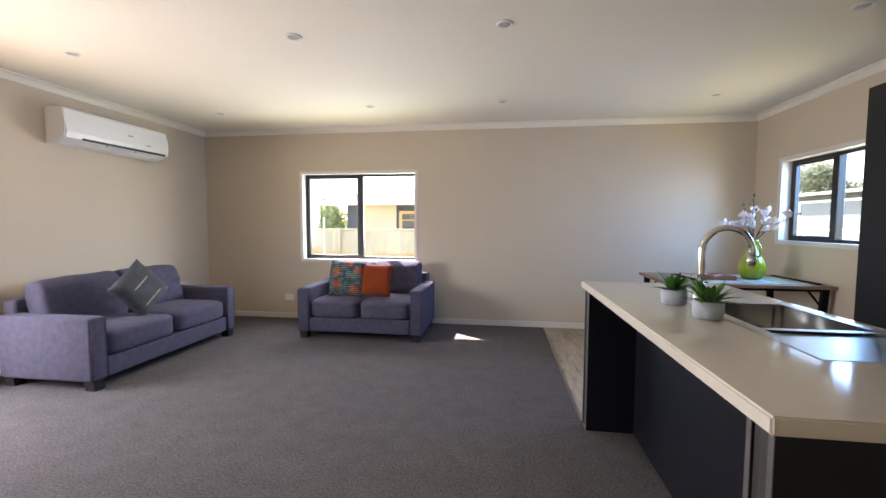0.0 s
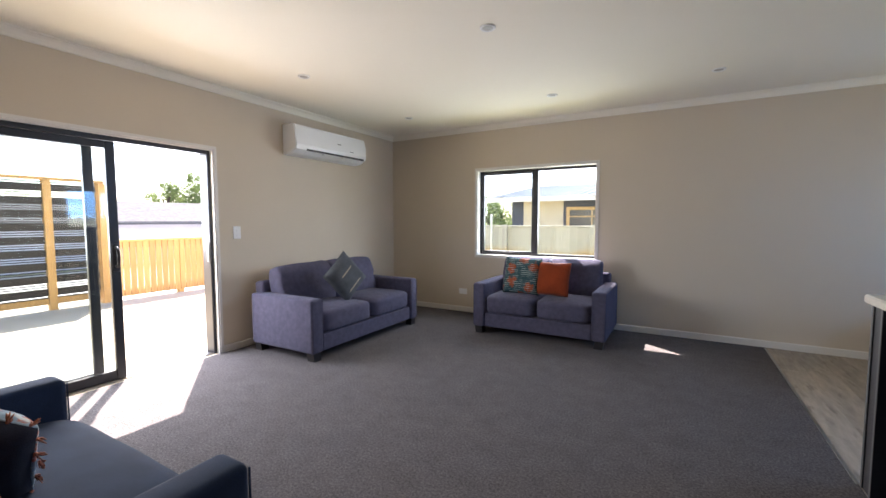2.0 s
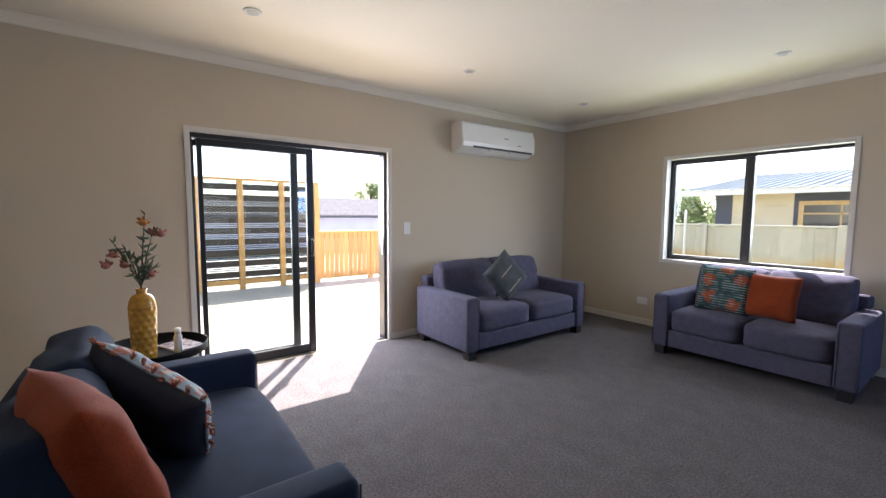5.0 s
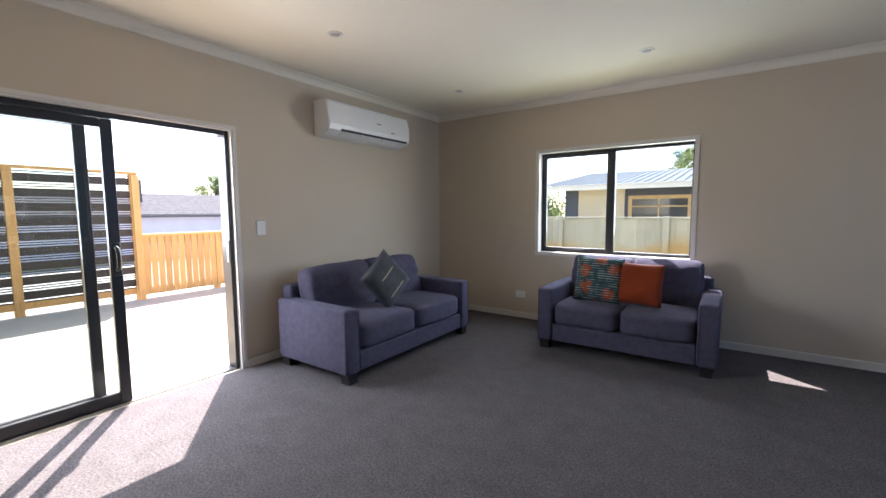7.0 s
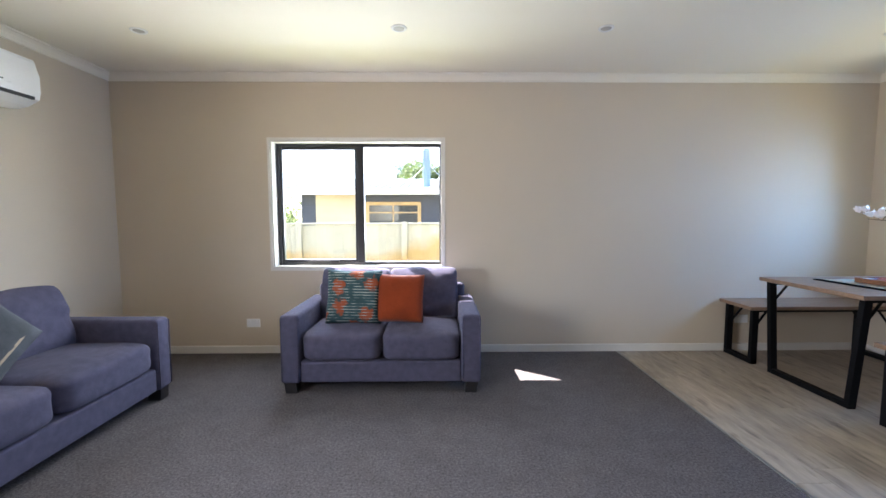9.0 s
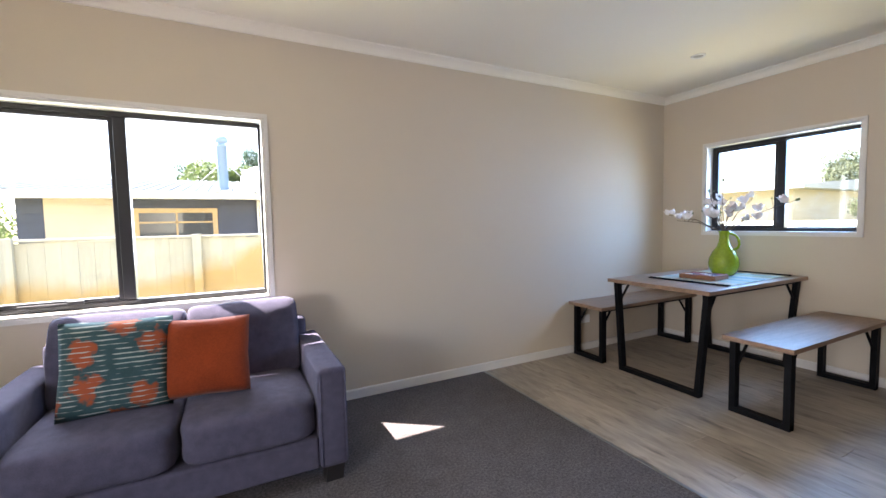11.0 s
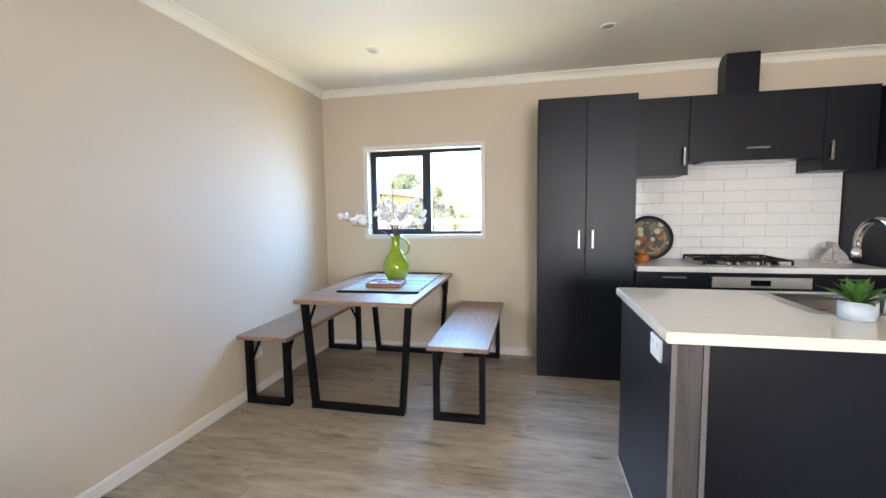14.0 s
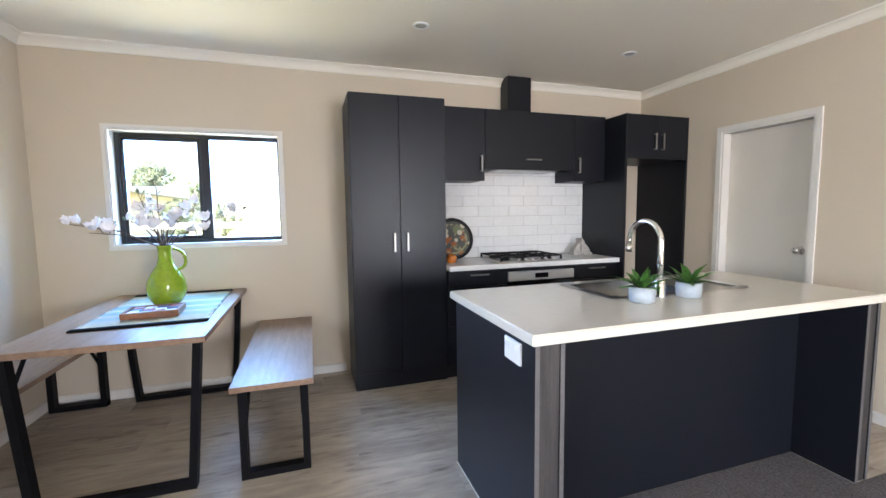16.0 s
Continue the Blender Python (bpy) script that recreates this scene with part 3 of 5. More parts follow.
# ---------------------------------------------------------------- sofas
def sofa(width, label, m, cloth=SOFA, seats=2, group="grey blue sofas"):
    """Faces -y; its front lies at y = 0, its middle at x = 0."""
    s = thing("sofa", label, "sofa", group, m)
    D, A, w = 0.83, 0.135, width / 2
    for sx in (-1, 1):
        bm = bmesh.new()
        x0, x1 = sorted((sx * w, sx * (w - A)))
        soft_box(bm, x0, x1, 0.0, D - 0.02, 0.07, 0.545, 0.026, 4)
        for f in bm.faces:
            f.smooth = True
        part("armrest", bm, cloth, s)
        bm = bmesh.new()
        tube(bm, [(x0 + 0.012, -0.001, 0.09), (x0 + 0.012, -0.001, 0.525)], 0.0035, 6)
        tube(bm, [(x1 - 0.012, -0.001, 0.09), (x1 - 0.012, -0.001, 0.525)], 0.0035, 6)
        part("piping", bm, cloth, s)
        for y in (0.035, D - 0.10):
            bm = bmesh.new()
            v = box(bm, sx * (w - 0.06) - 0.04, sx * (w - 0.06) + 0.04, y - 0.02, y + 0.06, 0, 0.075)
            for q in v[:4]:
                q.co.x += -0.010 * sx
            part("leg", bm, LEGBLACK, s)
    bm = bmesh.new()
    soft_box(bm, -w + A, w - A, 0.012, D - 0.06, 0.075, 0.225, 0.014, 3)
    part("base_rail", bm, cloth, s)
    bm = bmesh.new()
    t = bmesh.new()
    soft_box(t, -w + A * 0.5, w - A * 0.5, -0.06, 0.06, 0.0, 0.56, 0.03, 3)
    merge(bm, t, pose(0, D - 0.10, 0.09, -6))
    part("back_frame", bm, cloth, s)
    cw = (width - 2 * A) / seats
    for k in range(seats):
        cx = (k - (seats - 1) / 2) * cw
        bm = bmesh.new()
        cushion_form(bm, cx, 0.30, 0.318, cw / 2 - 0.002, 0.305, 0.098, 7.0, 12, 0.16)
        part("seat_cushion", bm, cloth, s)
    cw = (width - 2 * A) / 2
    for sx in (-1, 1):
        bm = bmesh.new()
        t = bmesh.new()
        back_cushion_form(t, cw / 2 + 0.004, 0.105, 0.212, 2 + int(10 * width) + (sx > 0))
        merge(bm, t, pose(sx * cw / 2, 0.59, 0.375, -10))
        part("back_cushion", bm, cloth, s)
    return s


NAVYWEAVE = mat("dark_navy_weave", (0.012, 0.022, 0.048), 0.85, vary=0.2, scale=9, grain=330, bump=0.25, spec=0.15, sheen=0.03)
sofa(1.62, "long grey blue fabric sofa against the wall under the air conditioner", pose(-2.80, 3.49, 0, 0, 0, 90))
sofa(1.37, "grey blue fabric two seat sofa under the window", pose(-1.37, 4.27, 0))
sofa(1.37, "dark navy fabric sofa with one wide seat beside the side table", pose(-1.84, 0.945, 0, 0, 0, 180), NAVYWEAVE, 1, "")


def pattern_mat(name, base, spots, marks, scale, across="Z"):
    """Printed cloth: round blooms and fine dashes over a ground colour."""
    m = mat(name, base, 0.9, vary=0.15, scale=20, grain=300, bump=0.3, spec=0.2)
    nt, b = m.node_tree, m.node_tree.nodes["Principled BSDF"]
    ground = b.inputs["Base Color"].links[0].from_socket
    co = nt.nodes.new("ShaderNodeTexCoord")
    vor, wav = nt.nodes.new("ShaderNodeTexVoronoi"), nt.nodes.new("ShaderNodeTexWave")
    vor.inputs["Scale"].default_value = scale
    vor.inputs["Randomness"].default_value = 0.9
    wav.inputs["Scale"].default_value, wav.inputs["Distortion"].default_value, wav.inputs["Detail"].default_value = 15, 1.2, 2
    wav.bands_direction = "Z"
    split, join = nt.nodes.new("ShaderNodeSeparateXYZ"), nt.nodes.new("ShaderNodeCombineXYZ")
    nt.links.new(co.outputs["Object"], split.inputs[0])
    nt.links.new(split.outputs["X"], join.inputs["X"])
    nt.links.new(split.outputs[across], join.inputs["Y"])
    vor.voronoi_dimensions = "2D"
    nt.links.new(join.outputs[0], vor.inputs["Vector"])
    nt.links.new(co.outputs["Object"], wav.inputs["Vector"])
    last = ground
    patch, dash = nt.nodes.new("ShaderNodeTexNoise"), nt.nodes.new("ShaderNodeMath")
    patch.inputs["Scale"].default_value, patch.inputs["Detail"].default_value = scale * 2.6, 1
    nt.links.new(co.outputs["Object"], patch.inputs["Vector"])
    dash.operation, dash.inputs[1].default_value = "MULTIPLY_ADD", 0.9
    nt.links.new(patch.outputs["Fac"], dash.inputs[0])
    nt.links.new(wav.outputs["Fac"], dash.inputs[2])
    frays, rough = nt.nodes.new("ShaderNodeTexNoise"), nt.nodes.new("ShaderNodeMath")
    frays.inputs["Scale"].default_value, frays.inputs["Detail"].default_value = scale * 4.5, 4
    nt.links.new(co.outputs["Object"], frays.inputs["Vector"])
    rough.operation, rough.inputs[1].default_value = "MULTIPLY_ADD", 0.75
    nt.links.new(frays.outputs["Fac"], rough.inputs[0])
    nt.links.new(vor.outputs["Distance"], rough.inputs[2])
    for src, low, high, color in ((rough.outputs[0], 0.72, 0.60, spots), (dash.outputs[0], 1.36, 1.46, marks)):
        rng, mix = nt.nodes.new("ShaderNodeMapRange"), nt.nodes.new("ShaderNodeMix")
        rng.inputs["From Min"].default_value, rng.inputs["From Max"].default_value = low, high
        mix.data_type = "RGBA"
        nt.links.new(src, rng.inputs["Value"])
        nt.links.new(rng.outputs[0], mix.inputs["Factor"])
        nt.links.new(last, mix.inputs["A"])
        mix.inputs["B"].default_value = (*color, 1)
        last = mix.outputs["Result"]
    nt.links.new(last, b.inputs["Base Color"])
    return m


TEAL = pattern_mat("teal_floral_print", (0.036, 0.078, 0.086), (0.32, 0.075, 0.03), (0.36, 0.40, 0.37), 6.0)
AZTEC = pattern_mat("blue_grey_print", (0.24, 0.32, 0.38), (0.40, 0.14, 0.10), (0.55, 0.56, 0.54), 16)


def scatter_cushion(label, material, m, w=0.40, d=0.13):
    c = thing("cushion", label, "cushion", "scatter cushions", m)
    bm = bmesh.new()
    pillow_form(bm, w, w, d)
    part("cover", bm, material, c)
    return c


grey = scatter_cushion("grey green cushion with tan braid stripes on the long sofa", GREYCUSH, pose(-3.06, 3.37, 0.650, -20, 49, 66), 0.385, 0.13)
for off in (-0.05, 0.11):
    bm = bmesh.new()
    n = 14
    rows = []
    for i in range(n + 1):
        u = 2 * i / n - 1
        v = off / 0.18
        th = 0.065 * ((1 - u ** 4) * (1 - v ** 4)) ** 0.55 + 0.003
        rows.append((bm.verts.new((off - 0.006, -th, u * 0.172)), bm.verts.new((off + 0.006, -th, u * 0.172))))
    for a, b in zip(rows, rows[1:]):
        bm.faces.new((a[0], a[1], b[1], b[0]))
    part("braid", bm, BRAID, grey, "tan braid stripe")
scatter_cushion("teal floral print cushion on the two seat sofa", TEAL, pose(-1.605, 4.585, 0.612, -14, 2, 4), 0.405, 0.14)
scatter_cushion("rust orange velvet cushion on the two seat sofa", RUST, pose(-1.262, 4.575, 0.602, -14, 0, -8), 0.36, 0.13)

# cushions on the near sofa
def lean(corner, along, down, w, h):
    """The pose of a cushion from its top corner, the way along its top and the way down."""
    x = Vector(along).normalized()
    z = -(Vector(down) - x * x.dot(Vector(down))).normalized()
    y = z.cross(x)
    c = Vector(corner) + x * w / 2 - z * h / 2
    m = Matrix((x, y, z)).transposed().to_4x4()
    return Matrix.Translation(c) @ m


NAVY = mat("navy_cloth", (0.020, 0.024, 0.04), 0.9, vary=0.2, scale=15, grain=300, bump=0.3)
tas = thing("cushion", "navy backed cushion with pale printed front and coral tassels", "cushion", "scatter cushions", lean((-1.95, 0.35, 0.83), (0.33, 0.29, -0.17), (-0.13, 0.0, -0.19), 0.47, 0.35))
bm = bmesh.new()
pillow_form(bm, 0.47, 0.35, 0.15)
for f in bm.faces:
    f.material_index = 1 if f.calc_center_median().y > 0 else 0
part("cover", bm, [NAVY, AZTEC], tas)
bm = bmesh.new()
tube(bm, [(-0.225 + 0.45 * k / 30, 0.004, 0.166) for k in range(31)], 0.006, 8)
tube(bm, [(0.225, 0.004, 0.166 - 0.33 * k / 20) for k in range(21)], 0.006, 8)
part("trim", bm, AZTEC, tas, "pale blue printed trim")
TASSEL = mat("coral_tassel", (0.36, 0.13, 0.075), 0.9, vary=0.3, scale=40, grain=200, bump=0.6)
rnd = random.Random(4)
for i in range(16):
    a = i / 15
    if i < 10:
        p = Vector((-0.22 + 0.048 * i, rnd.uniform(-0.005, 0.02), 0.168))
        tip = p + Vector((rnd.uniform(-0.012, 0.012), rnd.uniform(-0.02, 0.02), 0.026))
    else:
        p = Vector((0.228, rnd.uniform(-0.005, 0.02), 0.13 - 0.055 * (i - 10)))
        tip = p + Vector((0.026, rnd.uniform(-0.015, 0.015), -0.012))
    bm = bmesh.new()
    ball(bm, p.lerp(tip, 0.2), 0.006, 1.0, 1)
    for k in range(11):
        way = (tip - p) * rnd.uniform(0.45, 0.8) + Vector((rnd.uniform(-1, 1), rnd.uniform(-1, 1), rnd.uniform(-1, 1))) * 0.010
        tube(bm, [p.lerp(tip, 0.15), p + way * 0.6, p + way], [0.0028, 0.0026, 0.001], 4)
    part("tassel", bm, TASSEL, tas)
scatter_cushion("rust orange velvet cushion leaning on the near sofa", RUST, lean((-1.635, 0.250, 0.855), (0.9, 0.32, -0.02), (-0.1, 0.30, -0.9), 0.42, 0.42), 0.42, 0.16)


# ---------------------------------------------------------------- side table and yellow vase
st = thing("side_table", "round black metal tray side table beside the near sofa", "side table", m=pose(-2.84, 0.53, 0))
bm = bmesh.new()
lathe(bm, [(0.001, 0.500), (0.242, 0.500), (0.250, 0.506), (0.252, 0.545), (0.246, 0.545), (0.244, 0.510), (0.001, 0.507)], 48)
part("tray_top", bm, BLACKMETAL, st)
for k in range(3):
    a = radians(30 + 120 * k)
    bm = bmesh.new()
    tube(bm, [(0.19 * math.cos(a), 0.19 * math.sin(a), 0.0), (0.15 * math.cos(a), 0.15 * math.sin(a), 0.502)], 0.011, 10)
    part("leg", bm, BLACKMETAL, st)

yv = thing("yellow_vase", "mustard yellow dimpled ceramic vase on the side table", "vase", m=pose(-2.70, 0.49, 0.508) @ Matrix.Diagonal((0.94, 0.94, 1.07, 1)))
bm = bmesh.new()
full = []
for k in range(76):
    f = k / 75
    r = 0.054 + 0.010 * f
    if f > 0.80:
        r = 0.024 + 0.038 * max(0.0, 1 - ((f - 0.80) / 0.20) ** 2) ** 0.5
    full.append((r, 0.008 + 0.31 * f))


def dimples(a, z):
    """Rows of staggered hollows pressed into the wall of the vase."""
    row = int((z - 0.01) / 0.028)
    if not 0 <= row < 9:
        return 1.0
    u = math.sin(5.5 * a + (math.pi / 2 if row % 2 else 0)) ** 2
    v = math.sin(math.pi * ((z - 0.01) / 0.028 - row)) ** 2
    return 1.035 - 0.095 * (u * v) ** 0.8


lathe(bm, [(0.001, 0), (0.050, 0)] + full + [(0.022, 0.326), (0.026, 0.342), (0.020, 0.342), (0.018, 0.32), (0.001, 0.32)], 110, dimples)
part("body", bm, YELLOWGLZ, yv)


def leaf_blade(bm, p, way, side, length, width, bend=0.2):
    """A folded, tapering leaf of six faces."""
    way, side = way.normalized(), side.normalized()
    up = way.cross(side)
    mid, left, right = [], [], []
    for k, w in ((0.0, 0.15), (0.35, 1.0), (0.7, 0.75), (1.0, 0.03)):
        c = Vector(p) + way * length * k - up * bend * length * k * k
        mid.append(bm.verts.new(c))
        left.append(bm.verts.new(c + side * width / 2 * w + up * width * 0.15 * w))
        right.append(bm.verts.new(c - side * width / 2 * w + up * width * 0.15 * w))
    for k in range(3):
        bm.faces.new((mid[k], mid[k + 1], left[k + 1], left[k])).smooth = True
        bm.faces.new((mid[k + 1], mid[k], right[k], right[k + 1])).smooth = True


rnd = random.Random(11)
spray = thing("flower_spray", "artificial sage green sprig with coral pink blooms in the yellow vase", "flowers", m=pose(-2.70, 0.49, 0.865))
heads = [((0.02, 0.03, 0.38), (0.01, 0.02, 0.335)), ((0.03, 0.06, 0.30), (0.03, 0.09, 0.28)), ((-0.02, -0.06, 0.21), (-0.03, -0.10, 0.18)), ((0.03, -0.02, 0.17), (0.0, -0.06, 0.13)), ((0.02, 0.05, 0.13), (0.02, 0.045, 0.08)), ((0.01, -0.11, 0.26), (0.04, 0.10, 0.31))]
stem, leaves = bmesh.new(), bmesh.new()
for tip, bloom in heads:
    tip = Vector(tip)
    pts = [Vector((0, 0, -0.25)), Vector((0, 0, 0.02)), tip * 0.5 + Vector((0, 0, 0.03)), tip]
    tube(stem, pts, [0.004, 0.004, 0.003, 0.0018], 6)
    for k in range(18):
        f = rnd.uniform(0.15, 1.0)
        p = Vector((0, 0, 0.02)).lerp(tip, f)
        d = Vector((rnd.uniform(-1, 1), rnd.uniform(-1, 1), rnd.uniform(-0.2, 1)))
        leaf_blade(leaves, p, d, d.orthogonal(), rnd.uniform(0.035, 0.065), 0.016)
part("stems", stem, TWIG, spray)
part("leaves", leaves, SAGE, spray)
for i, (tip, bloom) in enumerate(heads[:5] + [((0, 0, 0), (0.01, 0.06, 0.285)), ((0, 0, 0), (0.02, -0.13, 0.135))]):
    bm = bmesh.new()
    ball(bm, bloom, 0.020, 0.85)
    for k in range(10):
        d = Vector((rnd.uniform(-1, 1), rnd.uniform(-1, 1), rnd.uniform(-0.3, 1)))
        leaf_blade(bm, Vector(bloom) + d.normalized() * 0.012, d, d.orthogonal(), 0.022, 0.016)
    part("bloom", bm, PETALPINK if i else mat("amber_petal", (0.55, 0.25, 0.06), 0.7, vary=0.2), spray)

bt = thing("spray_bottle", "small clear plastic bottle with white cap on the tray", "bottle", m=pose(-2.76, 0.635, 0.508))
bm = bmesh.new()
lathe(bm, [(0.001, 0), (0.019, 0), (0.020, 0.004), (0.020, 0.085), (0.014, 0.098), (0.001, 0.098)], 20)
part("body", bm, mat("frosted_plastic", (0.68, 0.70, 0.72), 0.25, vary=0.05), bt)
bm = bmesh.new()
lathe(bm, [(0.001, 0.098), (0.015, 0.098), (0.016, 0.130), (0.001, 0.132)], 20)
part("cap", bm, WHITEPL, bt)
mag = thing("magazine", "glossy magazine lying on the black tray", "magazine", m=pose(-2.87, 0.655, 0.508, 0, 0, 25))
boxes("pages", mat("paper", (0.7, 0.7, 0.68), 0.5), mag, (-0.10, 0.10, -0.074, 0.074, 0, 0.006), r=0)
boxes("cover", mat("magazine_print", (0.50, 0.42, 0.42), 0.25, vary=0.6, scale=18, grain=40, bump=0.0), mag, (-0.10, 0.10, -0.074, 0.074, 0.0062, 0.0075), r=0)


# ---------------------------------------------------------------- dining set
def flat_bar(bm, p0, p1, w, d):
    """A flat steel bar in the yz plane from p0 to p1; w across it in that plane, d along x."""
    p0, p1 = Vector(p0), Vector(p1)
    way = (p1 - p0).normalized()
    across = Vector((1, 0, 0)).cross(way) * w / 2
    ring = []
    for p in (p0, p1):
        ring.append([bm.verts.new(p + a * across + Vector((b * d / 2, 0, 0))) for a, b in ((-1, -1), (1, -1), (1, 1), (-1, 1))])
    for k in range(4):
        bm.faces.new((ring[0][k], ring[0][(k + 1) % 4], ring[1][(k + 1) % 4], ring[1][k]))
    bm.faces.new(ring[0][::-1])
    bm.faces.new(ring[1])


def trestle(name, label, category, L, Wd, Hh, taper, m, group=""):
    """A slab on two U frames of black flat steel. Length along x, origin on the floor in the middle."""
    ob = thing(name, label, category, group, m)
    th = 0.028
    bm = bmesh.new()
    soft_box(bm, -L / 2, L / 2, -Wd / 2, Wd / 2, Hh - th, Hh, 0.002, 1)
    for f in bm.faces:
        f.material_index = 0 if abs(f.normal.z) > 0.5 else 1
    part("tabletop" if category == "table" else "seat", bm, [TABLEWOOD, TABLEEDGE], ob)
    for s in (-1, 1):
        x = s * (L / 2 - 0.065)
        top, bot = Wd / 2 - 0.045, Wd / 2 - 0.045 - taper
        bm = bmesh.new()
        b = 0.034
        flat_bar(bm, (x, -bot, 0.0), (x, -top, Hh - th), b, 0.05)
        flat_bar(bm, (x, bot, 0.0), (x, top, Hh - th), b, 0.05)
        flat_bar(bm, (x, -bot - b / 2, b / 2), (x, bot + b / 2, b / 2), b, 0.0496)
        part("leg_frame", bm, BLACKMETAL, ob)
        for sy in (-1, 1):
            bm = bmesh.new()
            tube(bm, [(x, sy * (top - 0.012), Hh - 0.20), (x - s * 0.13, sy * (top - 0.02), Hh - th)], 0.009, 8)
            part("brace", bm, BLACKMETAL, ob)
    for sy in (-1, 1):
        bm = bmesh.new()
        soft_box(bm, -L / 2 + 0.095, L / 2 - 0.095, sy * (Wd / 2 - 0.06) - 0.012, sy * (Wd / 2 - 0.06) + 0.012, Hh - th - 0.026, Hh - th - 0.0005, 0.002)
        part("under_rail", bm, BLACKMETAL, ob)
    return ob


trestle("dining_table", "walnut laminate dining table on black steel U legs", "table", 1.29, 0.80, 0.734, 0.055, pose(2.195, 4.312, 0))
trestle("bench", "walnut laminate bench on black steel legs beside the wall", "bench", 1.29, 0.375, 0.480, 0.0, pose(2.185, 4.95, 0), "dining benches")
trestle("bench", "walnut laminate bench on black steel legs facing the kitchen", "bench", 1.29, 0.375, 0.480, 0.0, pose(2.185, 3.642, 0), "dining benches")

# striped table runner
RUN = mat("striped_runner", (0.55, 0.56, 0.52), 0.9, vary=0.1, scale=20, grain=250, bump=0.4, spec=0.2)
nt = RUN.node_tree
b = RUN.node_tree.nodes["Principled BSDF"]
co, sep, ramp = nt.nodes.new("ShaderNodeTexCoord"), nt.nodes.new("ShaderNodeSeparateXYZ"), nt.nodes.new("ShaderNodeValToRGB")
nt.links.new(co.outputs["Object"], sep.inputs[0])
mr = nt.nodes.new("ShaderNodeMapRange")
mr.inputs["From Min"].default_value, mr.inputs["From Max"].default_value = -0.43, 0.43
nt.links.new(sep.outputs["X"], mr.inputs["Value"])
nt.links.new(mr.outputs[0], ramp.inputs["Fac"])
ramp.color_ramp.interpolation = "CONSTANT"
e = ramp.color_ramp.elements
e[0].position, e[0].color = 0.0, (0.86, 0.80, 0.60, 1)
e[1].position, e[1].color = 0.10, (0.82, 0.80, 0.70, 1)
for pos, col in ((0.18, (0.66, 0.76, 0.70)), (0.27, (0.84, 0.81, 0.70)), (0.33, (0.52, 0.68, 0.66)), (0.43, (0.84, 0.81, 0.68)), (0.50, (0.48, 0.64, 0.64)), (0.62, (0.82, 0.80, 0.68)), (0.70, (0.64, 0.68, 0.48)), (0.80, (0.60, 0.72, 0.66)), (0.88, (0.86, 0.82, 0.64))):
    q = e.new(pos)
    q.color = (*col, 1)
nt.links.new(ramp.outputs["Color"], b.inputs["Base Color"])
run = thing("table_runner", "striped cream and blue woven runner with black ends", "table runner", m=pose(2.30, 4.27, 0.7345, 0, 0, 2))
bm = bmesh.new()
n = 24
g = [[bm.verts.new((-0.43 + 0.86 * i / n, -0.29 + 0.58 * j / n, 0.003 + 0.0012 * noise.noise((i * 0.5, j * 0.5, 3)))) for j in range(n + 1)] for i in range(n + 1)]
for i in range(n):
    for j in range(n):
        bm.faces.new((g[i][j], g[i + 1][j], g[i + 1][j + 1], g[i][j + 1])).smooth = True
bmesh.ops.solidify(bm, geom=bm.faces[:], thickness=0.002)
part("cloth", bm, RUN, run)
BANDBLACK = mat("black_woven_band", (0.008, 0.008, 0.009), 1.0, vary=0.2, bump=0.3, spec=0.03)
boxes("end_band", BANDBLACK, run, (-0.468, -0.428, -0.292, 0.292, 0.0005, 0.009), r=0.002)
boxes("end_band", BANDBLACK, run, (0.428, 0.468, -0.292, 0.292, 0.0005, 0.009), r=0.002)

# wooden tray box of tiles on the runner
tray = thing("wooden_game_box", "small open wooden box with white and red tiles on the runner", "box", m=pose(2.09, 4.27, 0.7415, 0, 0, 4))
BOXWOOD = mat("reddish_wood", (0.26, 0.115, 0.055), 0.45, vary=0.25, scale=8, grain=50, stretch=(1, 8, 8))
boxes("base", BOXWOOD, tray, (-0.10, 0.10, -0.13, 0.13, 0, 0.012), r=0.001)
for d in ((-0.10, -0.088, -0.13, 0.13, 0.012, 0.034), (0.088, 0.10, -0.13, 0.13, 0.012, 0.034), (-0.088, 0.088, -0.13, -0.118, 0.012, 0.034), (-0.088, 0.088, 0.118, 0.13, 0.012, 0.034)):
    boxes("side", BOXWOOD, tray, d, r=0.001)
TM = [mat("tile_white", (0.66, 0.66, 0.64), 0.4), mat("tile_red", (0.30, 0.04, 0.04), 0.4), mat("tile_navy", (0.04, 0.05, 0.12), 0.4)]
for i in range(3):
    for j in range(4):
        boxes("game_piece", TM[(i * 2 + j) % 3], tray, (-0.082 + 0.056 * i, -0.033 + 0.056 * i, -0.112 + 0.057 * j, -0.062 + 0.057 * j, 0.012, 0.030 + 0.002 * ((i + j) % 2)), r=0.002)

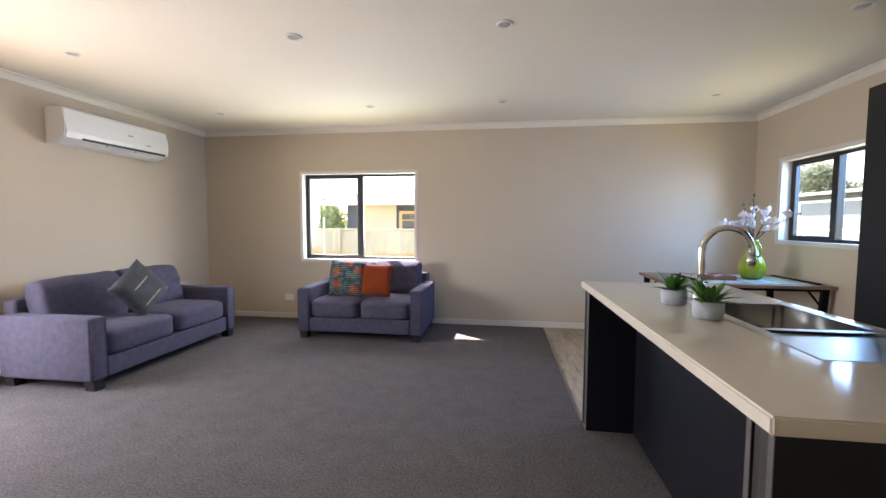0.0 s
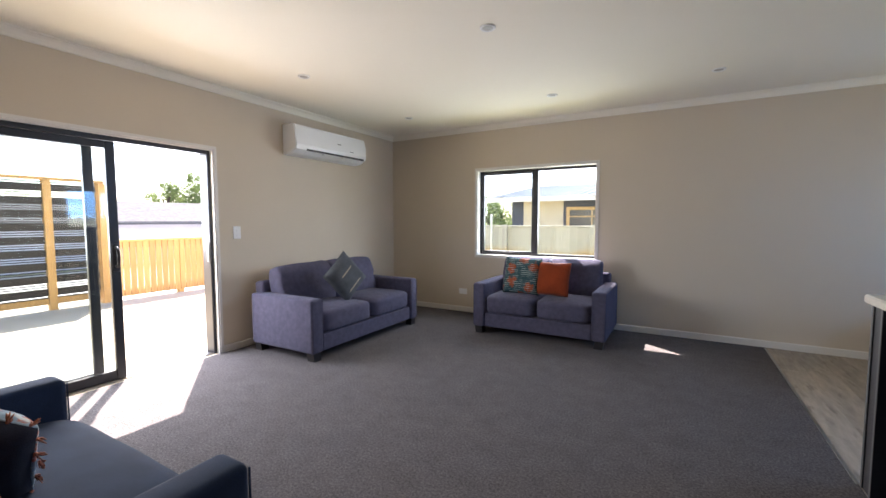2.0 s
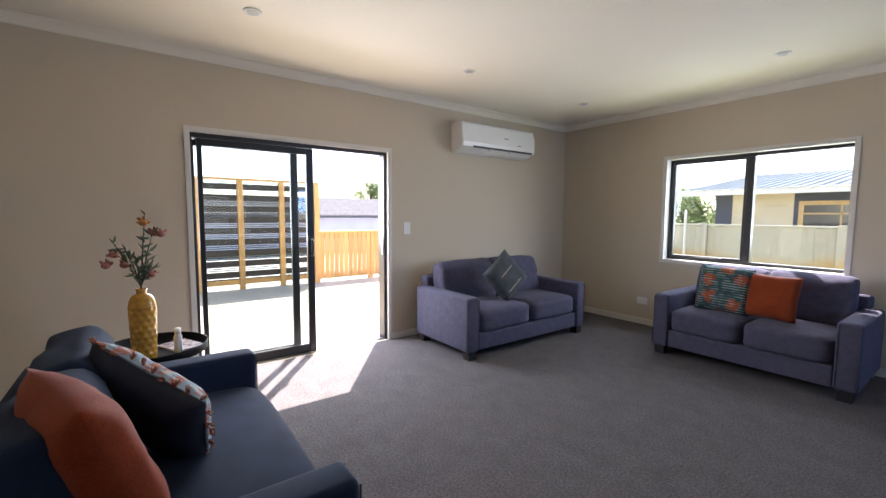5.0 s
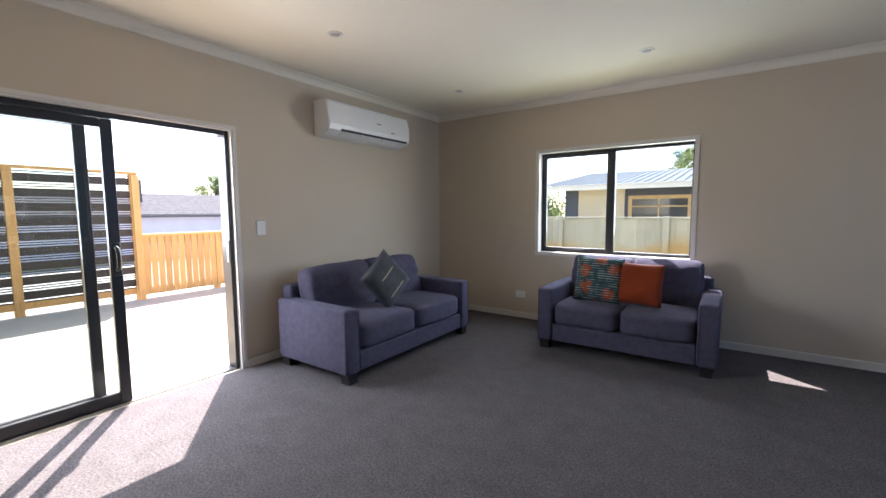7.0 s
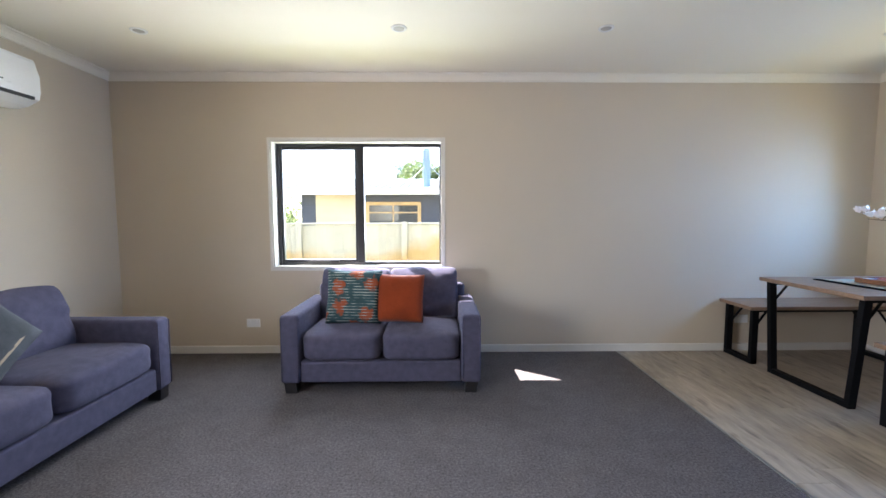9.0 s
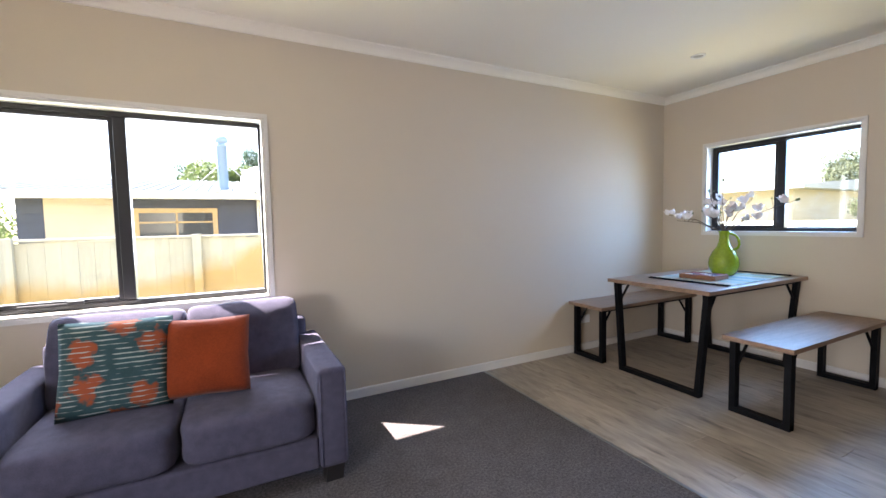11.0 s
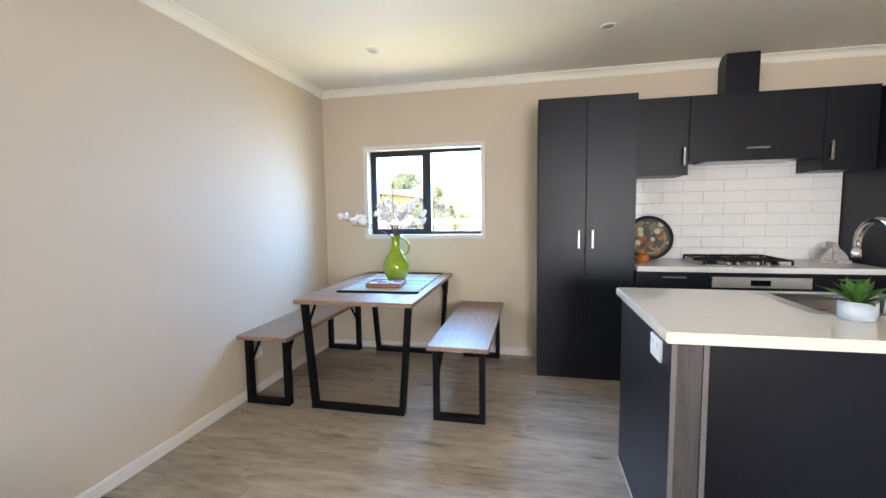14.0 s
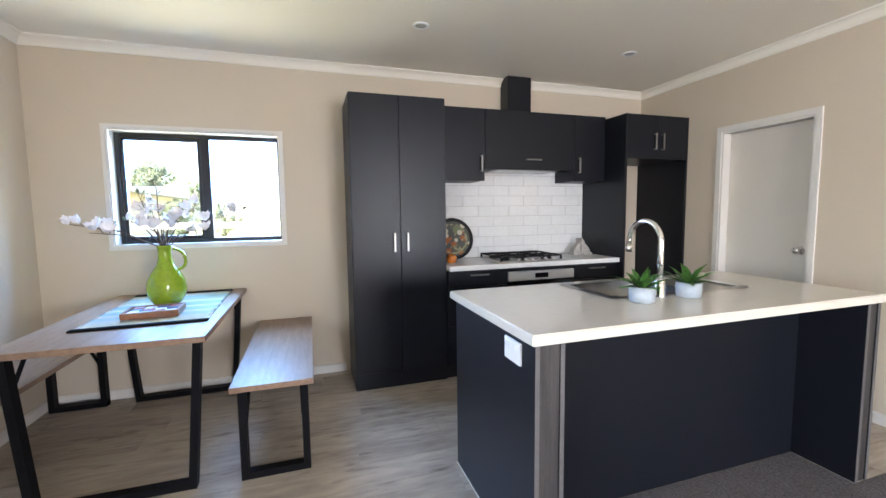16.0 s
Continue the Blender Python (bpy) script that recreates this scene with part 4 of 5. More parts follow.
# green jug with magnolia branches
jug = thing("green_jug", "lime green glazed ceramic jug on the dining table", "jug", m=pose(2.40, 4.295, 0.7415) @ Matrix.Diagonal((1.10, 1.10, 1.08, 1)))
bm = bmesh.new()
lathe(bm, [(0.001, 0.0), (0.062, 0.0), (0.071, 0.008), (0.091, 0.045), (0.098, 0.085), (0.092, 0.128), (0.071, 0.175), (0.044, 0.215), (0.033, 0.255), (0.030, 0.290), (0.033, 0.318), (0.039, 0.330), (0.034, 0.330), (0.026, 0.300), (0.001, 0.28)], 40)
part("body", bm, GREENGLZ, jug)
bm = bmesh.new()
pts = []
for k in range(22):
    pts.append((0.010 * k / 21, -0.040 - 0.050 * max(0, math.sin(math.pi * k / 21)) - 0.018 * k / 21, 0.312 - 0.125 * k / 21 + 0.012 * math.sin(math.pi * k / 10)))
tube(bm, pts, [0.0085 + 0.0018 * math.sin(k * 2.2) for k in range(22)], 10)
part("handle", bm, GREENGLZ, jug)

mag_br = thing("magnolia_branches", "white artificial magnolia branches standing in the green jug", "flowers", m=pose(2.40, 4.295, 1.087))
rnd = random.Random(5)
twigs = bmesh.new()
blooms, ends = [], []
# each branch: its tip, the shares of its length where it blooms, and whether it ends in a bud
SPRIGS = (((-0.06, 0.44, 0.15), (0.58, 0.72, 0.88, 0.98), 0), ((-0.12, 0.32, 0.10), (0.75, 0.95), 0), ((0.06, 0.20, 0.17), (0.6, 0.95), 1),
          ((-0.03, 0.09, 0.21), (0.72, 1.0), 0), ((0.05, 0.07, 0.27), (0.95,), 1), ((0.0, 0.02, 0.40), (0.45,), 1), ((-0.04, 0.10, 0.32), (0.5,), 1),
          ((-0.05, -0.06, 0.14), (0.7, 1.0), 0), ((0.02, -0.19, 0.26), (0.55, 0.8, 1.0), 0), ((-0.08, -0.13, 0.19), (0.7, 1.0), 0),
          ((0.03, -0.21, 0.10), (0.75, 1.0), 0), ((0.08, -0.43, 0.23), (0.55, 0.92), 1), ((0.12, 0.0, 0.16), (0.8, 1.0), 0), ((-0.14, 0.05, 0.13), (0.8, 1.0), 0))
for tip, shares, bud in SPRIGS:
    tip = Vector(tip)
    start = Vector((tip.x * 0.06, tip.y * 0.04, 0.0))
    m1 = tip * 0.45 + Vector((rnd.uniform(-0.02, 0.02), rnd.uniform(-0.02, 0.02), 0.035))
    tube(twigs, [(0, 0, -0.12), start, m1, tip], [0.004, 0.004, 0.003, 0.0018], 6)
    for f in shares:
        p = m1.lerp(tip, (f - 0.45) / 0.55) if f > 0.45 else m1
        blooms.append(p + Vector((rnd.uniform(-0.015, 0.015), rnd.uniform(-0.015, 0.015), rnd.uniform(-0.005, 0.015))))
    for k in range(3):
        p = m1.lerp(tip, rnd.uniform(0, 0.9))
        end = p + Vector((rnd.uniform(-0.03, 0.03), rnd.uniform(-0.04, 0.04), rnd.uniform(0.02, 0.06)))
        tube(twigs, [p, end], [0.002, 0.0012], 5)
        if k == 0:
            ends.append((end, (end - p).normalized(), 0.024))
    if bud:
        d = (tip - m1).normalized()
        ends.append((tip, d, 0.036))
part("branch", twigs, TWIG, mag_br)
for tip, d, size in ends:
    bm = bmesh.new()
    for k in range(3):
        side = Matrix.Rotation(k * 2.1, 3, d) @ d.orthogonal()
        leaf_blade(bm, tip, d + side * 0.12, side, size, size * 0.5, 0.05)
    part("bud", bm, SAGE, mag_br)
for i, c in enumerate(blooms):
    bm = bmesh.new()
    size = rnd.uniform(0.052, 0.074)
    axis = Vector((rnd.uniform(-0.8, 0.4), rnd.uniform(-0.7, 0.7), 0.8)).normalized()
    side = axis.orthogonal().normalized()
    spread = rnd.uniform(0.55, 1.1)
    for k in range(7):
        s = Matrix.Rotation(k * 2 * math.pi / 7 + rnd.uniform(-0.25, 0.25), 3, axis) @ side
        leaf_blade(bm, c, axis * 0.7 + s * spread, axis.cross(s), size * rnd.uniform(0.85, 1.1), size * 0.72, -0.28)
    part("magnolia_flower", bm, PETAL, mag_br)


# ---------------------------------------------------------------- kitchen
def handle(parent, p, length, upright=True, out=(-1, 0, 0)):
    """A slim square D handle; p is its middle on the door's face, which looks along out."""
    bm = bmesh.new()
    o = Vector(out)
    h = length / 2
    if upright:
        soft_box(bm, p[0] - 0.030, p[0] - 0.020, p[1] - 0.007, p[1] + 0.007, p[2] - h, p[2] + h, 0.002)
        for z in (p[2] - h + 0.006, p[2] + h - 0.006):
            box(bm, p[0] - 0.021, p[0], p[1] - 0.005, p[1] + 0.005, z - 0.005, z + 0.005)
    else:
        soft_box(bm, p[0] - 0.030, p[0] - 0.020, p[1] - h, p[1] + h, p[2] - 0.006, p[2] + 0.006, 0.002)
        for y in (p[1] - h + 0.006, p[1] + h - 0.006):
            box(bm, p[0] - 0.021, p[0], y - 0.005, y + 0.005, p[2] - 0.004, p[2] + 0.004)
    part("handle", bm, NICKEL, parent, "satin nickel bar handle")


def door(parent, x, y0, y1, z0, z1, nm="door"):
    return boxes(nm, DARKWOOD, parent, (x, x + 0.018, y0 + 0.0015, y1 - 0.0015, z0 + 0.0015, z1 - 0.0015), r=0.0015)


pan = thing("pantry_cabinet", "tall black woodgrain pantry with two doors", "cabinet", m=None)
boxes("body", DARKWOOD, pan, (2.417, XE - 0.003, 2.478, 3.168, 0.0, 2.100), r=0.0015)
PF = 2.396
for y0, y1, hy in ((2.480, 2.823, 2.775), (2.823, 3.166, 2.871)):
    dr = door(pan, PF, y0, y1, 0.12, 2.100)
    handle(dr, (PF, hy, 1.07), 0.135)
boxes("plinth", DARKWOOD, pan, (2.412, 2.416, 2.480, 3.166, 0.0, 0.117), r=0)

low = thing("base_cabinet", "low black woodgrain kitchen cabinets under the cooktop", "cabinet")
boxes("body", DARKWOOD, low, (2.385, XE - 0.003, 0.952, 2.474, 0.10, 0.838), r=0)
boxes("plinth", DARKWOOD, low, (2.43, 2.45, 0.952, 2.474, 0.0, 0.099), r=0)
for y0, y1 in ((1.985, 2.474), (0.952, 1.385)):
    for z0, z1 in ((0.715, 0.832), (0.42, 0.712), (0.105, 0.417)):
        dr = door(low, 2.366, y0, y1, z0, z1, "drawer_front")
        handle(dr, (2.366, (y0 + y1) / 2, (z0 + z1) / 2 + (0.03 if z0 > 0.7 else 0.10)), 0.15, False)
ov = thing("built_in_oven", "stainless and black glass built-in oven under the cooktop", "oven", m=None)
OVG = mat("black_oven_glass", (0.01, 0.01, 0.012), 0.06, vary=0.05, bump=0.0)
boxes("control_panel", STAINLESS, ov, (2.358, 2.3845, 1.388, 1.982, 0.735, 0.808), r=0.002)
boxes("door", OVG, ov, (2.358, 2.3845, 1.388, 1.982, 0.16, 0.730), r=0.002)
bm = bmesh.new()
tube(bm, [(2.325, 1.45, 0.685), (2.325, 1.92, 0.685)], 0.009, 10)
for y in (1.47, 1.90):
    tube(bm, [(2.325, y, 0.685), (2.36, y, 0.685)], 0.006, 8)
part("handle", bm, STEEL, ov)
boxes("clock_display", OVG, ov, (2.3565, 2.3585, 1.63, 1.75, 0.752, 0.790), r=0)
wt = thing("worktop", "white stone kitchen worktop along the tiled wall", "worktop")
boxes("slab", STONE_W, wt, (2.335, XE - 0.002, 0.952, 2.474, 0.842, 0.880), r=0.003, seg=2)

ck = thing("gas_cooktop", "stainless gas cooktop with black cast iron trivets", "cooktop", m=pose(2.60, 1.755, 0.880))
boxes("plate", STEEL, ck, (-0.22, 0.22, -0.29, 0.29, 0.0005, 0.008), r=0.003, seg=2)
IRON = mat("cast_iron", (0.007, 0.007, 0.007), 0.6, vary=0.2, grain=200, bump=0.2, spec=0.2)
for x, y, r in ((-0.11, -0.19, 0.035), (0.11, -0.19, 0.028), (0.0, 0.0, 0.05), (-0.11, 0.19, 0.028), (0.11, 0.19, 0.035)):
    bm = bmesh.new()
    t = bmesh.new()
    lathe(t, [(r + 0.012, 0.008), (r + 0.010, 0.014), (r, 0.016), (r, 0.024), (r * 0.8, 0.027), (0.001, 0.027)], 20)
    merge(bm, t, pose(x, y, 0))
    part("burner", bm, IRON, ck)
for y in (-0.19, 0.0, 0.19):
    trivet = boxes("trivet", IRON, ck, (-0.20, 0.20, y - 0.085, y - 0.077, 0.034, 0.044), r=0)
    for d in ((-0.20, 0.20, y + 0.077, y + 0.085), (-0.20, -0.192, y - 0.077, y + 0.077), (0.192, 0.20, y - 0.077, y + 0.077), (-0.004, 0.004, y - 0.077, y + 0.077)):
        boxes("bar", IRON, trivet, (*d, 0.034, 0.044), r=0)
    for x in (-0.11, 0.11):
        boxes("bar", IRON, trivet, (x - 0.06, x + 0.06, y - 0.004, y + 0.004, 0.040, 0.049), r=0)
        boxes("bar", IRON, trivet, (x - 0.004, x + 0.004, y - 0.077, y + 0.077, 0.036, 0.048), r=0)
    for x in (-0.196, 0.196):
        for yy in (y - 0.081, y + 0.081):
            boxes("foot", IRON, trivet, (x - 0.0062, x + 0.0062, yy - 0.0062, yy + 0.0062, 0.008, 0.0335), r=0)
for k in range(5):
    bm = bmesh.new()
    t = bmesh.new()
    lathe(t, [(0.017, 0.008), (0.016, 0.026), (0.012, 0.030), (0.001, 0.030)], 16)
    merge(bm, t, pose(-0.205 + 0.0, -0.12 + 0.06 * k, 0))
    part("knob", bm, STEEL, ck)

# wall units and range hood
UF = 2.545
upl = thing("wall_cabinet", "black woodgrain wall cabinet beside the pantry", "cabinet", "kitchen wall cabinets")
boxes("body", DARKWOOD, upl, (UF + 0.019, XE - 0.003, 2.102, 2.474, 1.530, 2.088), r=0)
dr = door(upl, UF, 2.100, 2.474, 1.525, 2.09)
handle(dr, (UF, 2.135, 1.66), 0.13)
upr = thing("wall_cabinet", "black woodgrain wall cabinet beside the fridge space", "cabinet", "kitchen wall cabinets")
boxes("body", DARKWOOD, upr, (UF + 0.019, XE - 0.003, 0.954, 1.262, 1.535, 2.088), r=0)
dr = door(upr, UF, 0.954, 1.264, 1.53, 2.09)
handle(dr, (UF, 1.225, 1.665), 0.13)
hd = thing("range_hood_cabinet", "black woodgrain lift up cabinet hiding the range hood", "cabinet", "kitchen wall cabinets")
boxes("body", DARKWOOD, hd, (UF + 0.019, XE - 0.003, 1.266, 2.098, 1.635, 2.088), r=0)
dr = door(hd, UF, 1.265, 2.099, 1.618, 2.09)
handle(dr, (UF, 1.668, 1.702), 0.14, False)
boxes("hood_insert", STEEL, hd, (UF + 0.03, XE - 0.03, 1.40, 1.97, 1.618, 1.634), r=0.002)
fl = thing("flue_duct", "square black flue box running up to the ceiling", "flue")
boxes("duct", DARKWOOD, fl, (2.72, XE - 0.003, 1.59, 1.812, 2.0895, H - 0.0005), r=0.0015)

# tall fridge surround with a cabinet over it
FF = 2.300
fr = thing("fridge_surround", "tall black woodgrain fridge housing with overhead cabinet, empty", "cabinet")
boxes("side_panel", DARKWOOD, fr, (FF, XE - 0.003, 0.930, 0.950, 0, 2.07), r=0.0012)
boxes("side_panel", DARKWOOD, fr, (FF, XE - 0.003, YK + 0.002, YK + 0.022, 0, 2.07), r=0.0012)
boxes("overhead_body", DARKWOOD, fr, (FF + 0.020, XE - 0.003, YK + 0.0225, 0.9295, 1.715, 2.068), r=0)
for y0, y1, hy in ((YK + 0.023, 0.617, 0.577), (0.617, 0.929, 0.657)):
    dr = door(fr, FF, y0, y1, 1.705, 2.07)
    handle(dr, (FF, hy, 1.85), 0.135)
wall_plate("power_outlet", "white power outlet inside the empty fridge space", "outlet", pose(XE, 0.80, 1.22, 0, 0, -90), 0.075, 0.118, [(0, 0.02, 0.006, 0.010)])

# island bench
isl = thing("kitchen_island", "black woodgrain kitchen island with recessed panel and end posts", "kitchen island")
for y0, y1 in ((2.655, 2.768), (0.990, 1.080)):
    boxes("end_panel", DARKWOOD, isl, (0.632, 1.385, y0 + 0.001, y0 + 0.0175, 0, 0.8475), (0.632, 1.385, y1 - 0.0175, y1 - 0.001, 0, 0.8475), r=0.001)
    boxes("post_infill", POSTWOOD, isl, (0.636, 0.655, y0 + 0.018, y1 - 0.018, 0, 0.8475), r=0)
    for a, b in ((y0 + 0.001, y0 + 0.0175), (y1 - 0.0175, y1 - 0.001)):
        boxes("edge_strip", EDGE, isl, (0.6295, 0.6318, a, b, 0, 0.8475), r=0)
boxes("back_panel", DARKWOOD, isl, (0.900, 0.918, 1.081, 2.654, 0, 0.8475), r=0)
boxes("carcass", DARKWOOD, isl, (1.355, 1.372, 1.081, 2.654, 0.1, 0.8475), r=0)
boxes("plinth_seal", TRIM, isl, (0.64, 1.385, 2.7685, 2.772, 0.0, 0.006), r=0)
for k in range(3):
    y0 = 1.083 + 0.5275 * k
    dr = boxes("door", DARKWOOD, isl, (1.3725, 1.390, y0 + 0.002, y0 + 0.525, 0.11, 0.832), r=0.0015)
wall_plate("power_outlet", "white double power outlet on the island's end panel", "outlet", pose(0.775, 2.7675, 0.785, 0, 0, 180), 0.118, 0.080, [(-0.028, 0.018, 0.006, 0.008), (0.028, 0.018, 0.006, 0.008)])

SX0, SX1, SY0, SY1 = 0.965, 1.365, 1.36, 2.18
top = thing("island_worktop", "cream engineered stone island worktop with sink cut-out", "worktop")
bm = bmesh.new()
z0, z1 = 0.848, 0.886
outer = [(0.616, 0.978), (1.42, 0.978), (1.42, 2.79), (0.608, 2.79)]
inner = [(SX0, SY0), (SX1, SY0), (SX1, SY1), (SX0, SY1)]
vo = [[bm.verts.new((x, y, z)) for x, y in outer] for z in (z0, z1)]
vi = [[bm.verts.new((x, y, z)) for x, y in inner] for z in (z0, z1)]
for k in range(4):
    j = (k + 1) % 4
    bm.faces.new((vo[0][k], vo[0][j], vo[1][j], vo[1][k]))
    bm.faces.new((vi[0][j], vi[0][k], vi[1][k], vi[1][j]))
    bm.faces.new((vo[1][k], vo[1][j], vi[1][j], vi[1][k]))
    bm.faces.new((vo[0][j], vo[0][k], vi[0][k], vi[0][j]))
oe = [e for e in bm.edges if all(v in vo[0] or v in vo[1] for v in e.verts)]
bmesh.ops.bevel(bm, geom=oe, offset=0.005, segments=3, affect="EDGES")
part("slab", bm, STONE, top)

sk = thing("kitchen_sink", "stainless steel sink with bowl and drainer set in the island", "sink")
bm = bmesh.new()
zt = 0.8855
BX0, BX1, BY0, BY1 = 0.995, 1.34, 1.69, 2.15
nx = [SX0 - 0.012, BX0, BX1, SX1 + 0.012]
ny = [SY0 - 0.012, SY0 + 0.03, BY0 - 0.03, BY0, BY1, SY1 + 0.012]
for i in range(3):
    for j in range(5):
        if i == 1 and j == 3:
            continue
        z = zt + 0.0025
        zz = zt - 0.006 if (i == 1 and j == 1) else z
        f = [bm.verts.new((x, y, zz)) for x, y in ((nx[i], ny[j]), (nx[i + 1], ny[j]), (nx[i + 1], ny[j + 1]), (nx[i], ny[j + 1]))]
        bm.faces.new(f)
bmesh.ops.remove_doubles(bm, verts=bm.verts[:], dist=1e-5)
part("rim", bm, STEEL, sk)
bm = bmesh.new()
t = bmesh.new()
box(t, BX0, BX1, BY0, BY1, zt - 0.17, zt + 0.0025)
bmesh.ops.delete(t, geom=[f for f in t.faces if f.calc_center_median().z > zt], context="FACES")
bmesh.ops.bevel(t, geom=[e for e in t.edges if not e.is_boundary], offset=0.035, segments=5, affect="EDGES")
for f in t.faces:
    f.smooth = True
merge(bm, t)
# same steel as the rim; the deep bowl's shade is put into its colour
part("bowl", bm, mat("shaded_bowl_steel", (0.22, 0.21, 0.20), 0.34, 1.0, vary=0.08, scale=10, grain=120, bump=0.02), sk, "brushed steel bowl, coloured dark for the shade inside")
bm = bmesh.new()
box(bm, BX0, BX1, SY0 + 0.03, BY0 - 0.03, zt - 0.010, zt - 0.007)
for k in range(7):
    x = BX0 + 0.035 + 0.046 * k
    box(bm, x, x + 0.006, SY0 + 0.06, BY0 - 0.05, zt - 0.0068, zt - 0.0058)
part("drainer", bm, STEEL, sk)
bm = bmesh.new()
t = bmesh.new()
lathe(t, [(0.001, 0), (0.040, 0), (0.042, 0.003), (0.030, 0.004), (0.001, 0.002)], 24)
merge(bm, t, pose((BX0 + BX1) / 2, (BY0 + BY1) / 2, zt - 0.169))
part("waste", bm, CHROME, sk)

tap = thing("gooseneck_tap", "chrome gooseneck mixer tap between two small plants", "tap", m=pose(0.925, 1.965, 0.886))
bm = bmesh.new()
lathe(bm, [(0.001, 0), (0.028, 0), (0.028, 0.006), (0.024, 0.010), (0.024, 0.075), (0.018, 0.085), (0.001, 0.086)], 28)
part("body", bm, CHROME, tap)
bm = bmesh.new()
ux, uy = 1.0, 0.02
R = 0.094
pts = [(0, 0, 0.08), (0, 0, 0.16), (0, 0, 0.246)]
for k in range(1, 15):
    a = math.pi * k / 14
    pts.append((ux * R * (1 - math.cos(a)), uy * R * (1 - math.cos(a)), 0.246 + R * math.sin(a)))
pts += [(ux * 2 * R, uy * 2 * R, 0.222)]
tube(bm, pts, 0.0125, 14)
tube(bm, [(ux * 2 * R, uy * 2 * R, 0.226), (ux * 2 * R, uy * 2 * R, 0.190)], 0.0155, 14)
part("spout", bm, CHROME, tap)
bm = bmesh.new()
tube(bm, [(0.02, -0.008, 0.050), (0.075, -0.03, 0.062)], [0.008, 0.006], 10)
part("lever", bm, CHROME, tap)

rnd = random.Random(8)


def succulent(label, m, seed):
    rnd = random.Random(seed)
    ob = thing("potted_succulent", label, "potted plant", "plants on the island", m)
    bm = bmesh.new()
    lathe(bm, [(0.001, 0), (0.048, 0), (0.054, 0.004), (0.057, 0.030), (0.057, 0.072), (0.052, 0.072), (0.050, 0.060), (0.001, 0.060)], 36)
    part("pot", bm, POTGREY, ob)
    bm = bmesh.new()
    for ring, (count, tilt, ln) in enumerate(((3, 0.16, 0.100), (5, 0.50, 0.120), (6, 0.88, 0.130), (4, 1.18, 0.105))):
        for k in range(count):
            a = 2 * math.pi * (k + 0.5 * (ring % 2)) / count + rnd.uniform(-0.2, 0.2)
            tl = tilt + rnd.uniform(-0.15, 0.15)
            way = Vector((math.cos(a) * math.sin(tl), math.sin(a) * math.sin(tl), math.cos(tl)))
            side = Vector((-math.sin(a), math.cos(a), 0))
            leaf_blade(bm, (0.012 * math.cos(a), 0.012 * math.sin(a), 0.062), way, side, ln * rnd.uniform(0.8, 1.15), 0.036, 0.20)
    bmesh.ops.solidify(bm, geom=bm.faces[:], thickness=0.0025)
    part("leaves", bm, SUCC, ob)
    return ob


succulent("green artificial succulent in pale grey round pot", pose(0.895, 1.83, 0.886) @ Matrix.Scale(0.92, 4), 1)
succulent("green artificial succulent in pale grey round pot", pose(0.88, 2.105, 0.886, 0, 0, 40) @ Matrix.Scale(0.92, 4), 2)

# decorative plate, small orange pot and bookends on the back worktop
pl = thing("decorative_plate", "large dark patterned plate leaning against the white tiles", "plate", m=pose(2.765, 2.288, 0.881, 0, -76, 0))
PLATE = pattern_mat("painted_plate", (0.085, 0.090, 0.080), (0.36, 0.11, 0.04), (0.30, 0.27, 0.16), 12, "Y")
nt, b = PLATE.node_tree, PLATE.node_tree.nodes["Principled BSDF"]
b.inputs["Roughness"].default_value = 0.3
for scale, low, high, color in ((9.0, 0.46, 0.36, (0.17, 0.19, 0.10)), (14.0, 0.36, 0.27, (0.55, 0.50, 0.38))):
    under = b.inputs["Base Color"].links[0].from_socket
    co, vor, rng, mix = (nt.nodes.new("ShaderNode" + k) for k in ("TexCoord", "TexVoronoi", "MapRange", "Mix"))
    vor.inputs["Scale"].default_value = scale
    nt.links.new(co.outputs["Object"], vor.inputs["Vector"])
    rng.inputs["From Min"].default_value, rng.inputs["From Max"].default_value = low, high
    nt.links.new(vor.outputs["Distance"], rng.inputs["Value"])
    mix.data_type = "RGBA"
    nt.links.new(rng.outputs[0], mix.inputs["Factor"])
    nt.links.new(under, mix.inputs["A"])
    mix.inputs["B"].default_value = (*color, 1)
    nt.links.new(mix.outputs["Result"], b.inputs["Base Color"])
bm = bmesh.new()
lathe(bm, [(0.001, 0.0), (0.11, 0.0), (0.170, 0.016), (0.178, 0.020), (0.176, 0.024), (0.112, 0.007), (0.001, 0.007)], 56)
t = bm
t.transform(pose(0.176, 0, 0))
part("dish", bm, PLATE, pl)
bm = bmesh.new()
lathe(bm, [(0.150, 0.0115), (0.172, 0.0185), (0.177, 0.0225), (0.1785, 0.0265), (0.150, 0.0195)], 56, caps=False)
bm.transform(pose(0.176, 0, 0))
part("rim", bm, mat("dark_glaze", (0.02, 0.02, 0.022), 0.2, vary=0.2, scale=20), pl)
op = thing("orange_pot", "small glossy orange ceramic pot beside the plate", "pot", m=pose(2.56, 2.385, 0.880))
bm = bmesh.new()
lathe(bm, [(0.001, 0), (0.028, 0), (0.042, 0.018), (0.044, 0.038), (0.034, 0.058), (0.027, 0.066), (0.023, 0.064), (0.001, 0.05)], 28)
part("body", bm, mat("orange_glaze", (0.55, 0.16, 0.02), 0.18, vary=0.2, scale=12, coat=0.5), op)
STONEBK = mat("pale_carved_stone", (0.40, 0.37, 0.34), 0.85, vary=0.25, scale=18, grain=90, bump=0.5)
